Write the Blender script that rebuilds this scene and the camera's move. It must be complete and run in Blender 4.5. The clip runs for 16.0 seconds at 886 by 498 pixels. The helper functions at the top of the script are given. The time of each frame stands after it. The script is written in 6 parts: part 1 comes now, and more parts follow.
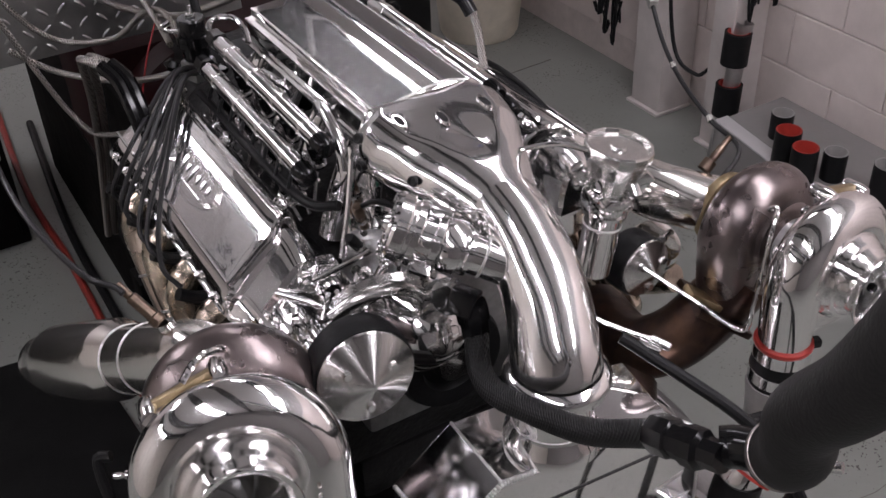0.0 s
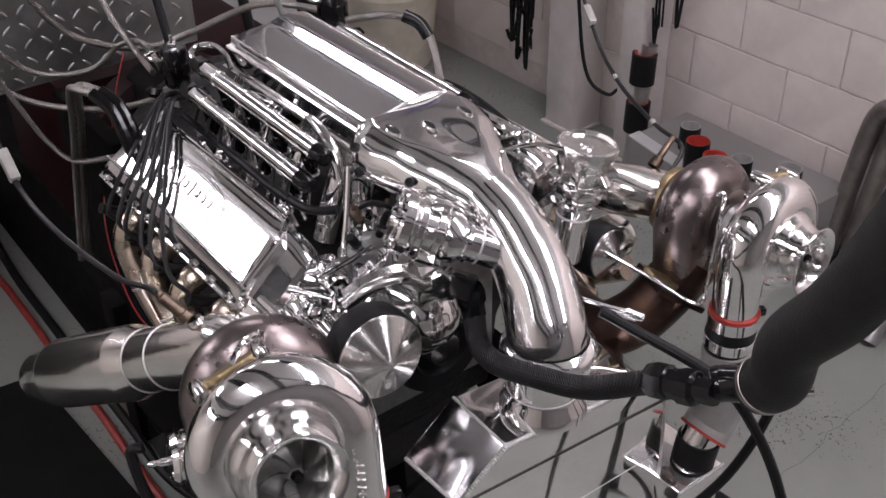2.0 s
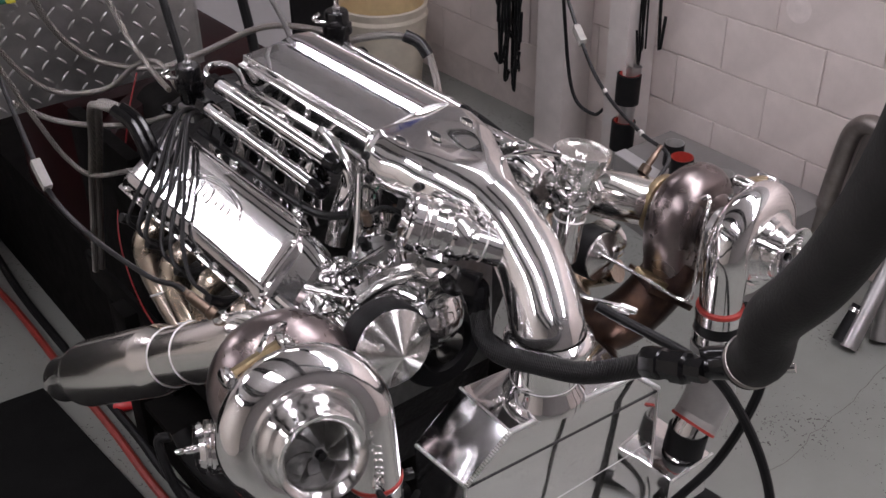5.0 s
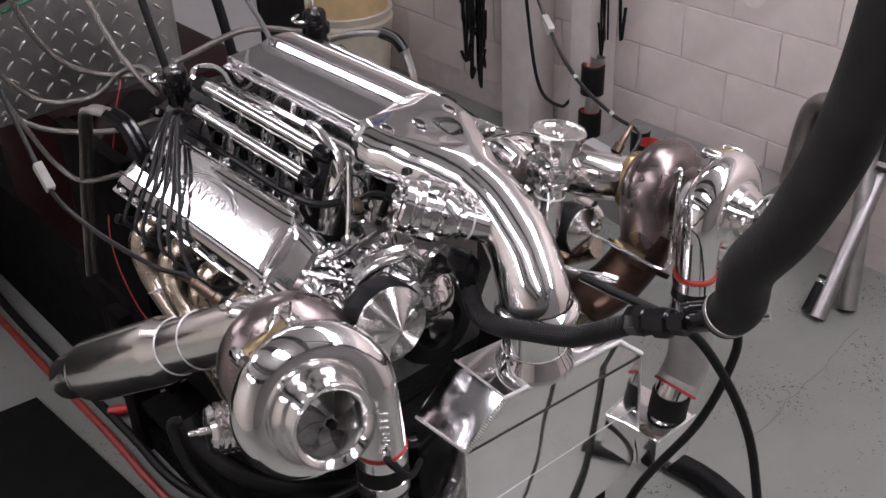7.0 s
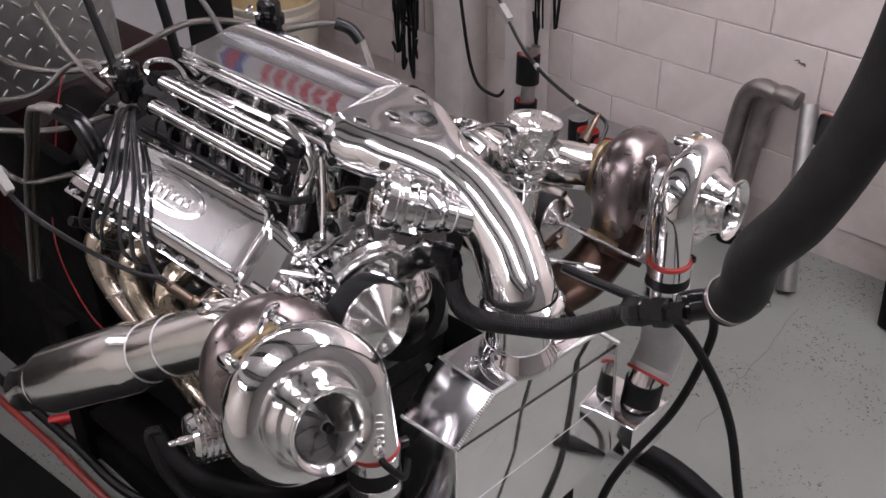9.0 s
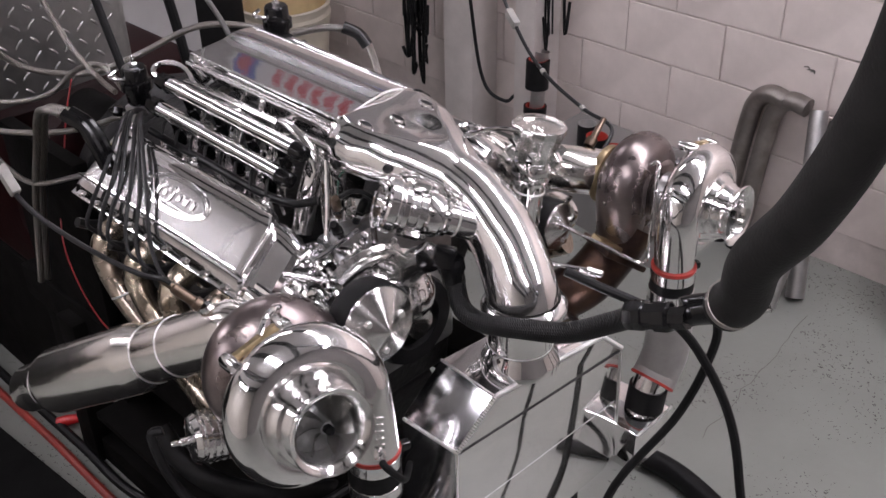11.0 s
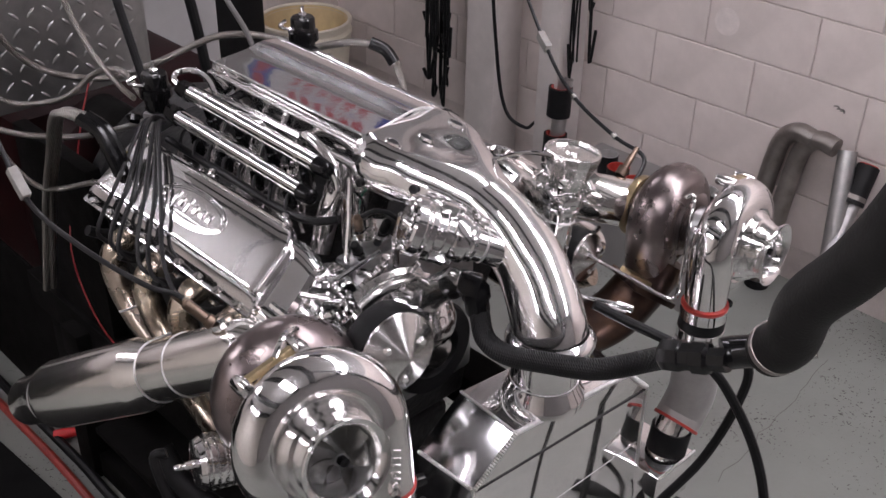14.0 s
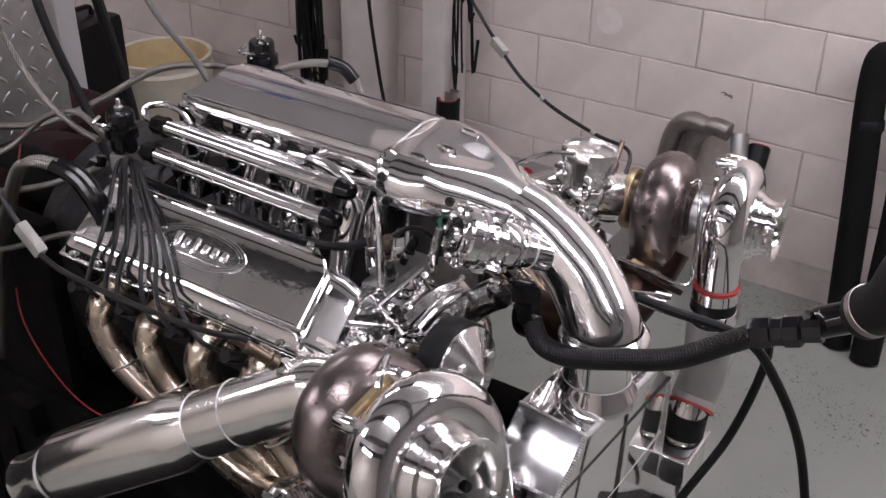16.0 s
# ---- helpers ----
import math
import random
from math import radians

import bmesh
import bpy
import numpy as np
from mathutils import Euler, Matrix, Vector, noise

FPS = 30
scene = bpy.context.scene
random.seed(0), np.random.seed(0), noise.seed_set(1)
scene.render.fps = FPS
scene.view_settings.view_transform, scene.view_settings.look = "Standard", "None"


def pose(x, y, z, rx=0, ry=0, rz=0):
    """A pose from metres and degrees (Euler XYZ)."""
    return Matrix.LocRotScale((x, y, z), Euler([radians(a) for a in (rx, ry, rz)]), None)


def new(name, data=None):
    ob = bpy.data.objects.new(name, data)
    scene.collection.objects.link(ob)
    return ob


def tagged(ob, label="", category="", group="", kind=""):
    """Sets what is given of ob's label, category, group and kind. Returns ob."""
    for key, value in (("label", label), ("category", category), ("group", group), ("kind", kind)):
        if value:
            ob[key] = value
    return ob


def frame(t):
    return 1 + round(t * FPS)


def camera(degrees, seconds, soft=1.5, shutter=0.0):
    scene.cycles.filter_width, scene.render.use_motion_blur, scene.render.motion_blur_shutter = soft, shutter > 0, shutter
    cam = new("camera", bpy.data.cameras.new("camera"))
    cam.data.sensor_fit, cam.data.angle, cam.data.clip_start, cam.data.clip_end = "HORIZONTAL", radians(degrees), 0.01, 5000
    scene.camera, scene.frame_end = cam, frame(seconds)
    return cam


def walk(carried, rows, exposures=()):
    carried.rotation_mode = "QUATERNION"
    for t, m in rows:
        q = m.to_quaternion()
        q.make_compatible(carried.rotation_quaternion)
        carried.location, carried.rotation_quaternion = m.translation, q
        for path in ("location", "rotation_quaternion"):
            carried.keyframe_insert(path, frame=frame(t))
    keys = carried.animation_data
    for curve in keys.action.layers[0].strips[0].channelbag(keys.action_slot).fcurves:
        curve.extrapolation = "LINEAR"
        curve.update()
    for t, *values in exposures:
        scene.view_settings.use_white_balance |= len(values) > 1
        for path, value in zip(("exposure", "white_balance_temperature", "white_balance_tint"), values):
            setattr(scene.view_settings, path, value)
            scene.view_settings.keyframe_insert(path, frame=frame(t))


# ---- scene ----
cam = camera(45.5, 16.0)
METRES, EYE, TILT, LEAN, TURN = 1.2876, 1.99, -35.883, 1.939, -31.129
ROWS = [
    (0.0, 0.0, 0.0, 0.0, -0.0, 0.0, 0.0),
    (0.5, -0.0441, -0.061, -0.0251, -1.7, 0.34, 3.27),
    (1.0, -0.0807, -0.0939, -0.0285, -4.54, 1.99, 4.24),
    (1.5, -0.1118, -0.1085, -0.0408, -5.3, 2.32, 3.38),
    (2.0, -0.121, -0.1228, -0.047, -5.75, 1.78, 2.88),
    (2.5, -0.136, -0.1363, -0.0614, -5.7, 1.31, 2.54),
    (3.0, -0.1509, -0.1613, -0.0741, -7.47, 0.17, 3.82),
    (3.5, -0.1642, -0.169, -0.061, -8.15, 2.92, 3.8),
    (4.0, -0.1719, -0.1728, -0.0638, -7.17, 2.94, 3.13),
    (6.5, -0.152, -0.2764, -0.1203, -6.43, 3.98, 3.93),
    (7.0, -0.1984, -0.2697, -0.1166, -8.17, 3.38, 6.36),
    (7.5, -0.2395, -0.2531, -0.1081, -10.96, 3.12, 7.8),
    (8.0, -0.2658, -0.2435, -0.1059, -11.7, 2.81, 8.02),
    (8.5, -0.2794, -0.234, -0.1021, -12.92, 2.33, 8.13),
    (9.0, -0.2827, -0.2264, -0.0992, -13.03, 2.28, 8.2),
    (11.5, -0.2715, -0.2327, -0.1044, -12.25, 2.67, 7.72),
    (12.0, -0.295, -0.219, -0.102, -12.35, 2.4, 7.79),
    (12.5, -0.3191, -0.2139, -0.1046, -13.9, 2.19, 8.11),
    (13.0, -0.3284, -0.2035, -0.1058, -14.53, 1.77, 8.34),
    (13.5, -0.3016, -0.1887, -0.0952, -13.89, 3.27, 7.06),
    (14.0, -0.2842, -0.1702, -0.0973, -12.27, 4.05, 5.17),
    (14.5, -0.3388, -0.1617, -0.0992, -12.67, 3.37, 6.55),
    (15.0, -0.4229, -0.1299, -0.0895, -15.33, 3.66, 9.82),
    (15.5, -0.498, -0.0885, -0.0798, -19.7, 3.62, 12.21),
    (16.0, -0.5389, -0.0527, -0.0649, -22.17, 3.79, 12.46),
]
walk(cam, [(t, pose(0, 0, EYE, TILT, LEAN, TURN) @ pose(METRES * x, METRES * y, METRES * z, 90 + pitch, roll, yaw)) for t, x, y, z, yaw, pitch, roll in ROWS], exposures=[(0.0, -0.34), (1.0, -0.20), (2.0, -0.17), (3.0, -0.12), (4.0, -0.19), (7.0, -0.08), (9.0, -0.04), (13.0, -0.06), (14.0, -0.15), (16.0, -0.14)])

# ---- world and light: a closed workshop lit by ceiling fluorescents ----
world = bpy.data.worlds.new("world")
scene.world = world
world.use_nodes = True
world.node_tree.nodes["Background"].inputs[0].default_value = (0.5, 0.52, 0.55, 1)
world.node_tree.nodes["Background"].inputs[1].default_value = 0.02
TUBE_POWER = 17.5

XC = 0.650          # the engine's middle plane
WALL_X = 2.66       # face of the block wall
CEIL = 3.5

# ---- materials ----
def mat(name, color, rough=0.5, metal=0.0, vary=0.0, scale=20.0, bump=0.0, bscale=60.0, color2=None, rvary=0.0, aniso=0.0, coat=0.0, spec=0.5, rnd=0.0):
    m = bpy.data.materials.new(name)
    m.use_nodes = True
    nt = m.node_tree
    b = nt.nodes["Principled BSDF"]
    b.inputs["Roughness"].default_value = rough
    b.inputs["Metallic"].default_value = metal
    b.inputs["Anisotropic"].default_value = aniso
    b.inputs["Coat Weight"].default_value = coat
    b.inputs["Specular IOR Level"].default_value = spec
    tc = nt.nodes.new("ShaderNodeTexCoord")
    n = nt.nodes.new("ShaderNodeTexNoise")
    n.inputs["Scale"].default_value = scale
    n.inputs["Detail"].default_value = 6
    n.inputs["Roughness"].default_value = 0.62
    nt.links.new(tc.outputs["Object"], n.inputs["Vector"])
    r = nt.nodes.new("ShaderNodeValToRGB")
    c2 = color2 if color2 else tuple(max(0, c * (1 - vary)) for c in color)
    c1 = color if color2 else tuple(min(1, c * (1 + vary * 0.4)) for c in color)
    r.color_ramp.elements[0].color = (*c2, 1)
    r.color_ramp.elements[1].color = (*c1, 1)
    r.color_ramp.elements[0].position = 0.32
    r.color_ramp.elements[1].position = 0.68
    nt.links.new(n.outputs["Fac"], r.inputs["Fac"])
    last = r.outputs["Color"]
    if rnd:
        oi = nt.nodes.new("ShaderNodeObjectInfo")
        hs = nt.nodes.new("ShaderNodeHueSaturation")
        ma = nt.nodes.new("ShaderNodeMapRange")
        ma.inputs["To Min"].default_value = 1 - rnd
        ma.inputs["To Max"].default_value = 1 + rnd
        nt.links.new(oi.outputs["Random"], ma.inputs["Value"])
        nt.links.new(ma.outputs["Result"], hs.inputs["Value"])
        nt.links.new(last, hs.inputs["Color"])
        last = hs.outputs["Color"]
    nt.links.new(last, b.inputs["Base Color"])
    if rvary:
        mr = nt.nodes.new("ShaderNodeMapRange")
        mr.inputs["To Min"].default_value = max(0.0, rough - rvary)
        mr.inputs["To Max"].default_value = rough + rvary
        n3 = nt.nodes.new("ShaderNodeTexNoise")
        n3.inputs["Scale"].default_value = scale * 2.3
        n3.inputs["Detail"].default_value = 5
        nt.links.new(tc.outputs["Object"], n3.inputs["Vector"])
        nt.links.new(n3.outputs["Fac"], mr.inputs["Value"])
        nt.links.new(mr.outputs["Result"], b.inputs["Roughness"])
    if bump:
        n2 = nt.nodes.new("ShaderNodeTexNoise")
        n2.inputs["Scale"].default_value = bscale
        n2.inputs["Detail"].default_value = 4
        nt.links.new(tc.outputs["Object"], n2.inputs["Vector"])
        bp = nt.nodes.new("ShaderNodeBump")
        bp.inputs["Strength"].default_value = bump
        bp.inputs["Distance"].default_value = 0.01
        nt.links.new(n2.outputs["Fac"], bp.inputs["Height"])
        nt.links.new(bp.outputs["Normal"], b.inputs["Normal"])
    return m


def woven(name, c_light, c_dark, rough, metal, freq=420.0, strength=0.6):
    """Braid: two crossed bands over a hose."""
    m = bpy.data.materials.new(name)
    m.use_nodes = True
    nt = m.node_tree
    b = nt.nodes["Principled BSDF"]
    b.inputs["Roughness"].default_value = rough
    b.inputs["Metallic"].default_value = metal
    b.inputs["Specular IOR Level"].default_value = 0.28
    tc = nt.nodes.new("ShaderNodeTexCoord")
    waves = []
    for k, turn in enumerate(((0.6, 0.2, 0.78), (-0.6, 0.3, 0.78))):
        mp = nt.nodes.new("ShaderNodeMapping")
        mp.inputs["Rotation"].default_value = turn
        w = nt.nodes.new("ShaderNodeTexWave")
        w.inputs["Scale"].default_value = freq / 6.28
        w.inputs["Distortion"].default_value = 0.4
        nt.links.new(tc.outputs["Object"], mp.inputs["Vector"])
        nt.links.new(mp.outputs["Vector"], w.inputs["Vector"])
        waves.append(w)
    mu = nt.nodes.new("ShaderNodeMath")
    mu.operation = "MAXIMUM"
    nt.links.new(waves[0].outputs["Fac"], mu.inputs[0])
    nt.links.new(waves[1].outputs["Fac"], mu.inputs[1])
    r = nt.nodes.new("ShaderNodeValToRGB")
    r.color_ramp.elements[0].color = (*c_dark, 1)
    r.color_ramp.elements[1].color = (*c_light, 1)
    r.color_ramp.elements[0].position = 0.35
    nt.links.new(mu.outputs[0], r.inputs["Fac"])
    nt.links.new(r.outputs["Color"], b.inputs["Base Color"])
    bp = nt.nodes.new("ShaderNodeBump")
    bp.inputs["Strength"].default_value = strength
    bp.inputs["Distance"].default_value = 0.002
    nt.links.new(mu.outputs[0], bp.inputs["Height"])
    nt.links.new(bp.outputs["Normal"], b.inputs["Normal"])
    return m


def hazed(m, share, rough):
    """Hand polish: a sharp reflection under a faint wider haze of fine scratches."""
    nt = m.node_tree
    b = nt.nodes["Principled BSDF"]
    out = [n for n in nt.nodes if n.type == "OUTPUT_MATERIAL"][0]
    h = nt.nodes.new("ShaderNodeBsdfPrincipled")
    h.inputs["Metallic"].default_value = 1.0
    h.inputs["Roughness"].default_value = rough
    nt.links.new(b.inputs["Base Color"].links[0].from_socket, h.inputs["Base Color"])
    for l in b.inputs["Normal"].links:
        nt.links.new(l.from_socket, h.inputs["Normal"])
    mix = nt.nodes.new("ShaderNodeMixShader")
    mix.inputs[0].default_value = share
    nt.links.new(b.outputs[0], mix.inputs[1])
    nt.links.new(h.outputs[0], mix.inputs[2])
    nt.links.new(mix.outputs[0], out.inputs["Surface"])
    return m


POLISHED = hazed(mat("polished_aluminium", (0.94, 0.925, 0.915), 0.055, 1.0, 0.04, 9, 0.030, 28, rvary=0.02), 0.13, 0.28)
BUFFED = hazed(mat("buffed_aluminium", (0.95, 0.935, 0.925), 0.075, 1.0, 0.04, 9, 0.035, 24, rvary=0.03), 0.20, 0.26)
SHEET = hazed(mat("polished_sheet", (0.94, 0.925, 0.92), 0.050, 1.0, 0.04, 6, 0.02, 14, rvary=0.02), 0.10, 0.28)
CHROME = hazed(mat("chrome", (0.92, 0.91, 0.905), 0.075, 1.0, 0.06, 30, 0.03, 40, rvary=0.03), 0.13, 0.30)
BRUSHED = mat("brushed_aluminium", (0.82, 0.81, 0.79), 0.24, 1.0, 0.10, 40, 0.04, 150, rvary=0.08)
STAINLESS = hazed(mat("stainless_pipe", (0.95, 0.925, 0.885), 0.14, 1.0, 0.06, 14, 0.03, 30, rvary=0.05), 0.14, 0.36)
HEADER = mat("heat_tinted_steel", (0.62, 0.54, 0.43), 0.26, 1.0, 0.2, 9, 0.03, 80, color2=(0.36, 0.30, 0.26), rvary=0.08)
TURBINE = mat("heat_stained_cast_steel", (0.30, 0.255, 0.245), 0.28, 0.95, 0.2, 7, 0.06, 160, color2=(0.17, 0.14, 0.14), rvary=0.07)
SCORCHED = mat("scorched_steel", (0.13, 0.075, 0.05), 0.38, 0.9, 0.3, 12, 0.05, 90, color2=(0.035, 0.026, 0.028), rvary=0.1)
WELD = mat("weld_bead", (0.88, 0.87, 0.86), 0.30, 1.0, 0.2, 300, 0.5, 420)
MACHINED = mat("machined_aluminium", (0.80, 0.79, 0.77), 0.22, 1.0, 0.06, 60, 0.02, 300, aniso=0.96)
_t = MACHINED.node_tree.nodes.new("ShaderNodeTangent")
_t.direction_type, _t.axis = "RADIAL", "Z"
MACHINED.node_tree.nodes["Principled BSDF"].inputs["Anisotropic Rotation"].default_value = 0.25
MACHINED.node_tree.links.new(_t.outputs[0], MACHINED.node_tree.nodes["Principled BSDF"].inputs["Tangent"])
TURNED = mat("turned_polished_aluminium", (0.92, 0.91, 0.90), 0.18, 1.0, 0.05, 60, 0.015, 300, aniso=0.93)
_t = TURNED.node_tree.nodes.new("ShaderNodeTangent")
_t.direction_type, _t.axis = "RADIAL", "Z"
TURNED.node_tree.nodes["Principled BSDF"].inputs["Anisotropic Rotation"].default_value = 0.25
TURNED.node_tree.links.new(_t.outputs[0], TURNED.node_tree.nodes["Principled BSDF"].inputs["Tangent"])
# swirl marks, plus the side facets' dark reflections put into the colour
SWIRL_DIM = mat("dimmed_swirl_sheet", (0.52, 0.52, 0.53), 0.12, 1.0, 0.25, 16, 0.006, 14, rvary=0.03)
CAST = mat("cast_aluminium", (0.50, 0.50, 0.50), 0.34, 1.0, 0.25, 40, 0.15, 220, rvary=0.1)
GOLD = mat("straw_tinted_steel", (0.42, 0.33, 0.20), 0.40, 1.0, 0.25, 60, 0.15, 200)
BLACK = mat("black_anodised", (0.005, 0.005, 0.0055), 0.16, 0.0, 0.2, 30, 0.02, 120, rvary=0.05, spec=0.4)
DARK = mat("dark_engine_cast", (0.016, 0.0155, 0.016), 0.50, 0.3, 0.5, 22, 0.25, 90, rvary=0.15)
RUBBER = mat("black_rubber", (0.008, 0.008, 0.0085), 0.5, 0.0, 0.4, 24, 0.08, 240, rvary=0.1, spec=0.22)
HOSE = mat("grey_black_rubber_hose", (0.014, 0.0135, 0.013), 0.62, 0.0, 0.3, 14, 0.12, 260, rvary=0.08, spec=0.25)
WIRE = mat("dark_grey_wire", (0.013, 0.0125, 0.0135), 0.40, 0.0, 0.3, 40, 0.02, 200, spec=0.35)
GREYWIRE = mat("grey_wire", (0.16, 0.155, 0.15), 0.5, 0.0, 0.2, 40, 0.02, 200)
REDWIRE = mat("red_wire", (0.28, 0.012, 0.016), 0.42, 0.0, 0.2, 30)
REDHOSE = mat("red_air_hose", (0.27, 0.03, 0.022), 0.5, 0.0, 0.3, 24, 0.05, 160)
SILICONE_RED = mat("red_silicone", (0.36, 0.03, 0.022), 0.5, 0.0, 0.2, 40)
SILICONE_GREY = mat("grey_silicone_hose", (0.30, 0.29, 0.28), 0.42, 0.0, 0.2, 18, 0.05, 60)
PLASTIC_GREY = mat("grey_plastic", (0.34, 0.33, 0.305), 0.45, 0.0, 0.15, 60, 0.03, 200)
PLASTIC_BLACK = mat("black_plastic", (0.009, 0.009, 0.0095), 0.4, 0.0, 0.3, 40, 0.03, 200, spec=0.25)
BRASS = mat("brown_sensor_metal", (0.20, 0.15, 0.115), 0.35, 1.0, 0.3, 60, 0.08, 200)
PAIL = mat("cream_plastic_pail", (0.66, 0.60, 0.49), 0.48, 0.0, 0.2, 7, 0.03, 40)
PAIL_IN = mat("stained_pail_inside", (0.72, 0.58, 0.33), 0.5, 0.0, 0.2, 9, color2=(0.55, 0.43, 0.25))
BLOCK = mat("painted_block", (0.65, 0.578, 0.545), 0.55, 0.0, 0.13, 5, 0.13, 110, rvary=0.08, rnd=0.025)
MORTAR = mat("painted_mortar", (0.58, 0.515, 0.485), 0.7, 0.0, 0.15, 12, 0.3, 160)
POST = mat("painted_post", (0.60, 0.555, 0.53), 0.5, 0.0, 0.12, 8, 0.08, 90)
PANEL = mat("white_enamel_panel", (0.50, 0.49, 0.49), 0.42, 0.0, 0.08, 5, 0.02, 60)
CEILING = mat("ceiling_paint", (0.78, 0.765, 0.755), 0.7, 0.0, 0.08, 4, 0.05, 40)
DULLWALL = mat("dull_wall_paint", (0.22, 0.21, 0.205), 0.6, 0.0, 0.12, 3, 0.1, 60)
REFLECTION_GREY = mat("grey_reflection_sheet", (0.36, 0.345, 0.34), 0.6, 0.0, 0.15, 3, 0.1, 60)
PALEWALL = mat("pale_wall_paint", (0.62, 0.585, 0.53), 0.6, 0.0, 0.12, 3, 0.1, 60)
MACHINE_RED = mat("dark_red_machine_paint", (0.013, 0.002, 0.0024), 0.5, 0.0, 0.5, 9, 0.05, 90, spec=0.12)
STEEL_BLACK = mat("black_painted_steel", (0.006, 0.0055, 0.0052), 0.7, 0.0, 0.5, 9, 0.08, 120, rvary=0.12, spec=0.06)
MATBLACK = mat("black_rubber_mat", (0.007, 0.007, 0.007), 0.75, 0.0, 0.4, 9, 0.15, 260, spec=0.12)
PLATE = mat("tread_plate_aluminium", (0.52, 0.515, 0.505), 0.42, 1.0, 0.22, 14, 0.06, 120, rvary=0.1)
OXIDE = mat("dull_steel_pipe", (0.34, 0.31, 0.29), 0.40, 0.9, 0.3, 14, 0.06, 120, rvary=0.1)
GALV = mat("galvanised_pipe", (0.50, 0.49, 0.48), 0.36, 0.9, 0.2, 18, 0.05, 120, rvary=0.1)
YELLOW = mat("yellow_tape", (0.55, 0.50, 0.05), 0.5)
GREEN = mat("green_wire", (0.03, 0.14, 0.09), 0.5)
BRAID = woven("steel_braid", (0.52, 0.495, 0.46), (0.15, 0.14, 0.13), 0.30, 1.0, 560, 1.0)
NYLON = woven("black_nylon_braid", (0.016, 0.016, 0.016), (0.002, 0.002, 0.002), 0.45, 0.0, 620, 1.0)

TUBE = bpy.data.materials.new("lit_fluorescent_tube")
TUBE.use_nodes = True
TUBE.node_tree.nodes.clear()
_e = TUBE.node_tree.nodes.new("ShaderNodeEmission")
_e.inputs[0].default_value = (1.02, 0.958, 1.048, 1)
_e.inputs[1].default_value = TUBE_POWER
_o = TUBE.node_tree.nodes.new("ShaderNodeOutputMaterial")
TUBE.node_tree.links.new(_e.outputs[0], _o.inputs[0])


def floor_material():
    m = mat("painted_concrete_floor", (0.232, 0.240, 0.222), 0.36, 0.0, 0.10, 3.0, 0.05, 60, rvary=0.10)
    nt = m.node_tree
    b = nt.nodes["Principled BSDF"]
    base = b.inputs["Base Color"].links[0].from_socket
    tc = [n for n in nt.nodes if n.type == "TEX_COORD"][0]
    # worn chips and drips of dark grime, gathered in patches
    v = nt.nodes.new("ShaderNodeTexVoronoi")
    v.inputs["Scale"].default_value = 70
    v.inputs["Randomness"].default_value = 1.0
    wob = nt.nodes.new("ShaderNodeTexNoise")
    wob.inputs["Scale"].default_value = 40
    add = nt.nodes.new("ShaderNodeMixRGB")
    add.inputs[0].default_value = 0.05
    nt.links.new(tc.outputs["Object"], wob.inputs["Vector"])
    nt.links.new(tc.outputs["Object"], add.inputs[1])
    nt.links.new(wob.outputs["Color"], add.inputs[2])
    nt.links.new(add.outputs[0], v.inputs["Vector"])
    patch = nt.nodes.new("ShaderNodeTexNoise")
    patch.inputs["Scale"].default_value = 2.6
    patch.inputs["Detail"].default_value = 3
    nt.links.new(tc.outputs["Object"], patch.inputs["Vector"])
    size = nt.nodes.new("ShaderNodeMapRange")
    size.inputs["From Min"].default_value = 0.38
    size.inputs["From Max"].default_value = 0.60
    size.inputs["To Min"].default_value = 0.0
    size.inputs["To Max"].default_value = 0.24
    nt.links.new(patch.outputs["Fac"], size.inputs["Value"])
    lt = nt.nodes.new("ShaderNodeMath")
    lt.operation = "LESS_THAN"
    nt.links.new(v.outputs["Distance"], lt.inputs[0])
    nt.links.new(size.outputs["Result"], lt.inputs[1])
    mx = nt.nodes.new("ShaderNodeMixRGB")
    mx.inputs[2].default_value = (0.062, 0.056, 0.052, 1)
    nt.links.new(lt.outputs[0], mx.inputs[0])
    nt.links.new(base, mx.inputs[1])
    nt.links.new(mx.outputs[0], b.inputs["Base Color"])
    return m


FLOOR = floor_material()

# ---- mesh tools ----
def link_mesh(name, bm, material, smooth=True, sharp=35):
    bmesh.ops.recalc_face_normals(bm, faces=bm.faces)
    me = bpy.data.meshes.new(name)
    if smooth:
        lim = radians(sharp)
        for f in bm.faces:
            f.smooth = True
        for e in bm.edges:
            if len(e.link_faces) == 2 and e.calc_face_angle(0) > lim:
                e.smooth = False
    bm.to_mesh(me)
    bm.free()
    me.materials.append(material)
    return new(name, me)


def part(name, bm, material, parent, label="", smooth=True, sharp=35):
    ob = link_mesh(name, bm, material, smooth, sharp)
    ob.parent = parent
    if parent is not None:
        ob.matrix_parent_inverse = parent.matrix_basis.inverted() if parent.parent is None else (parent.parent.matrix_basis @ parent.matrix_parent_inverse @ parent.matrix_basis).inverted()
    if label:
        ob["label"] = label
    return ob


def thing(name, base, label, category, group="", kind=""):
    ob = new(name)
    ob.location = base
    ob.empty_display_size = 0.05
    bpy.context.view_layer.update()
    return tagged(ob, label, category, group, kind)


def frame_of(axis, up=(0, 0, 1)):
    """A turn whose z is axis."""
    z = Vector(axis).normalized()
    u = Vector(up)
    if abs(z.dot(u.normalized())) > 0.98:
        u = Vector((0, 1, 0))
    x = u.cross(z).normalized()
    return Matrix((x, z.cross(x), z)).transposed()


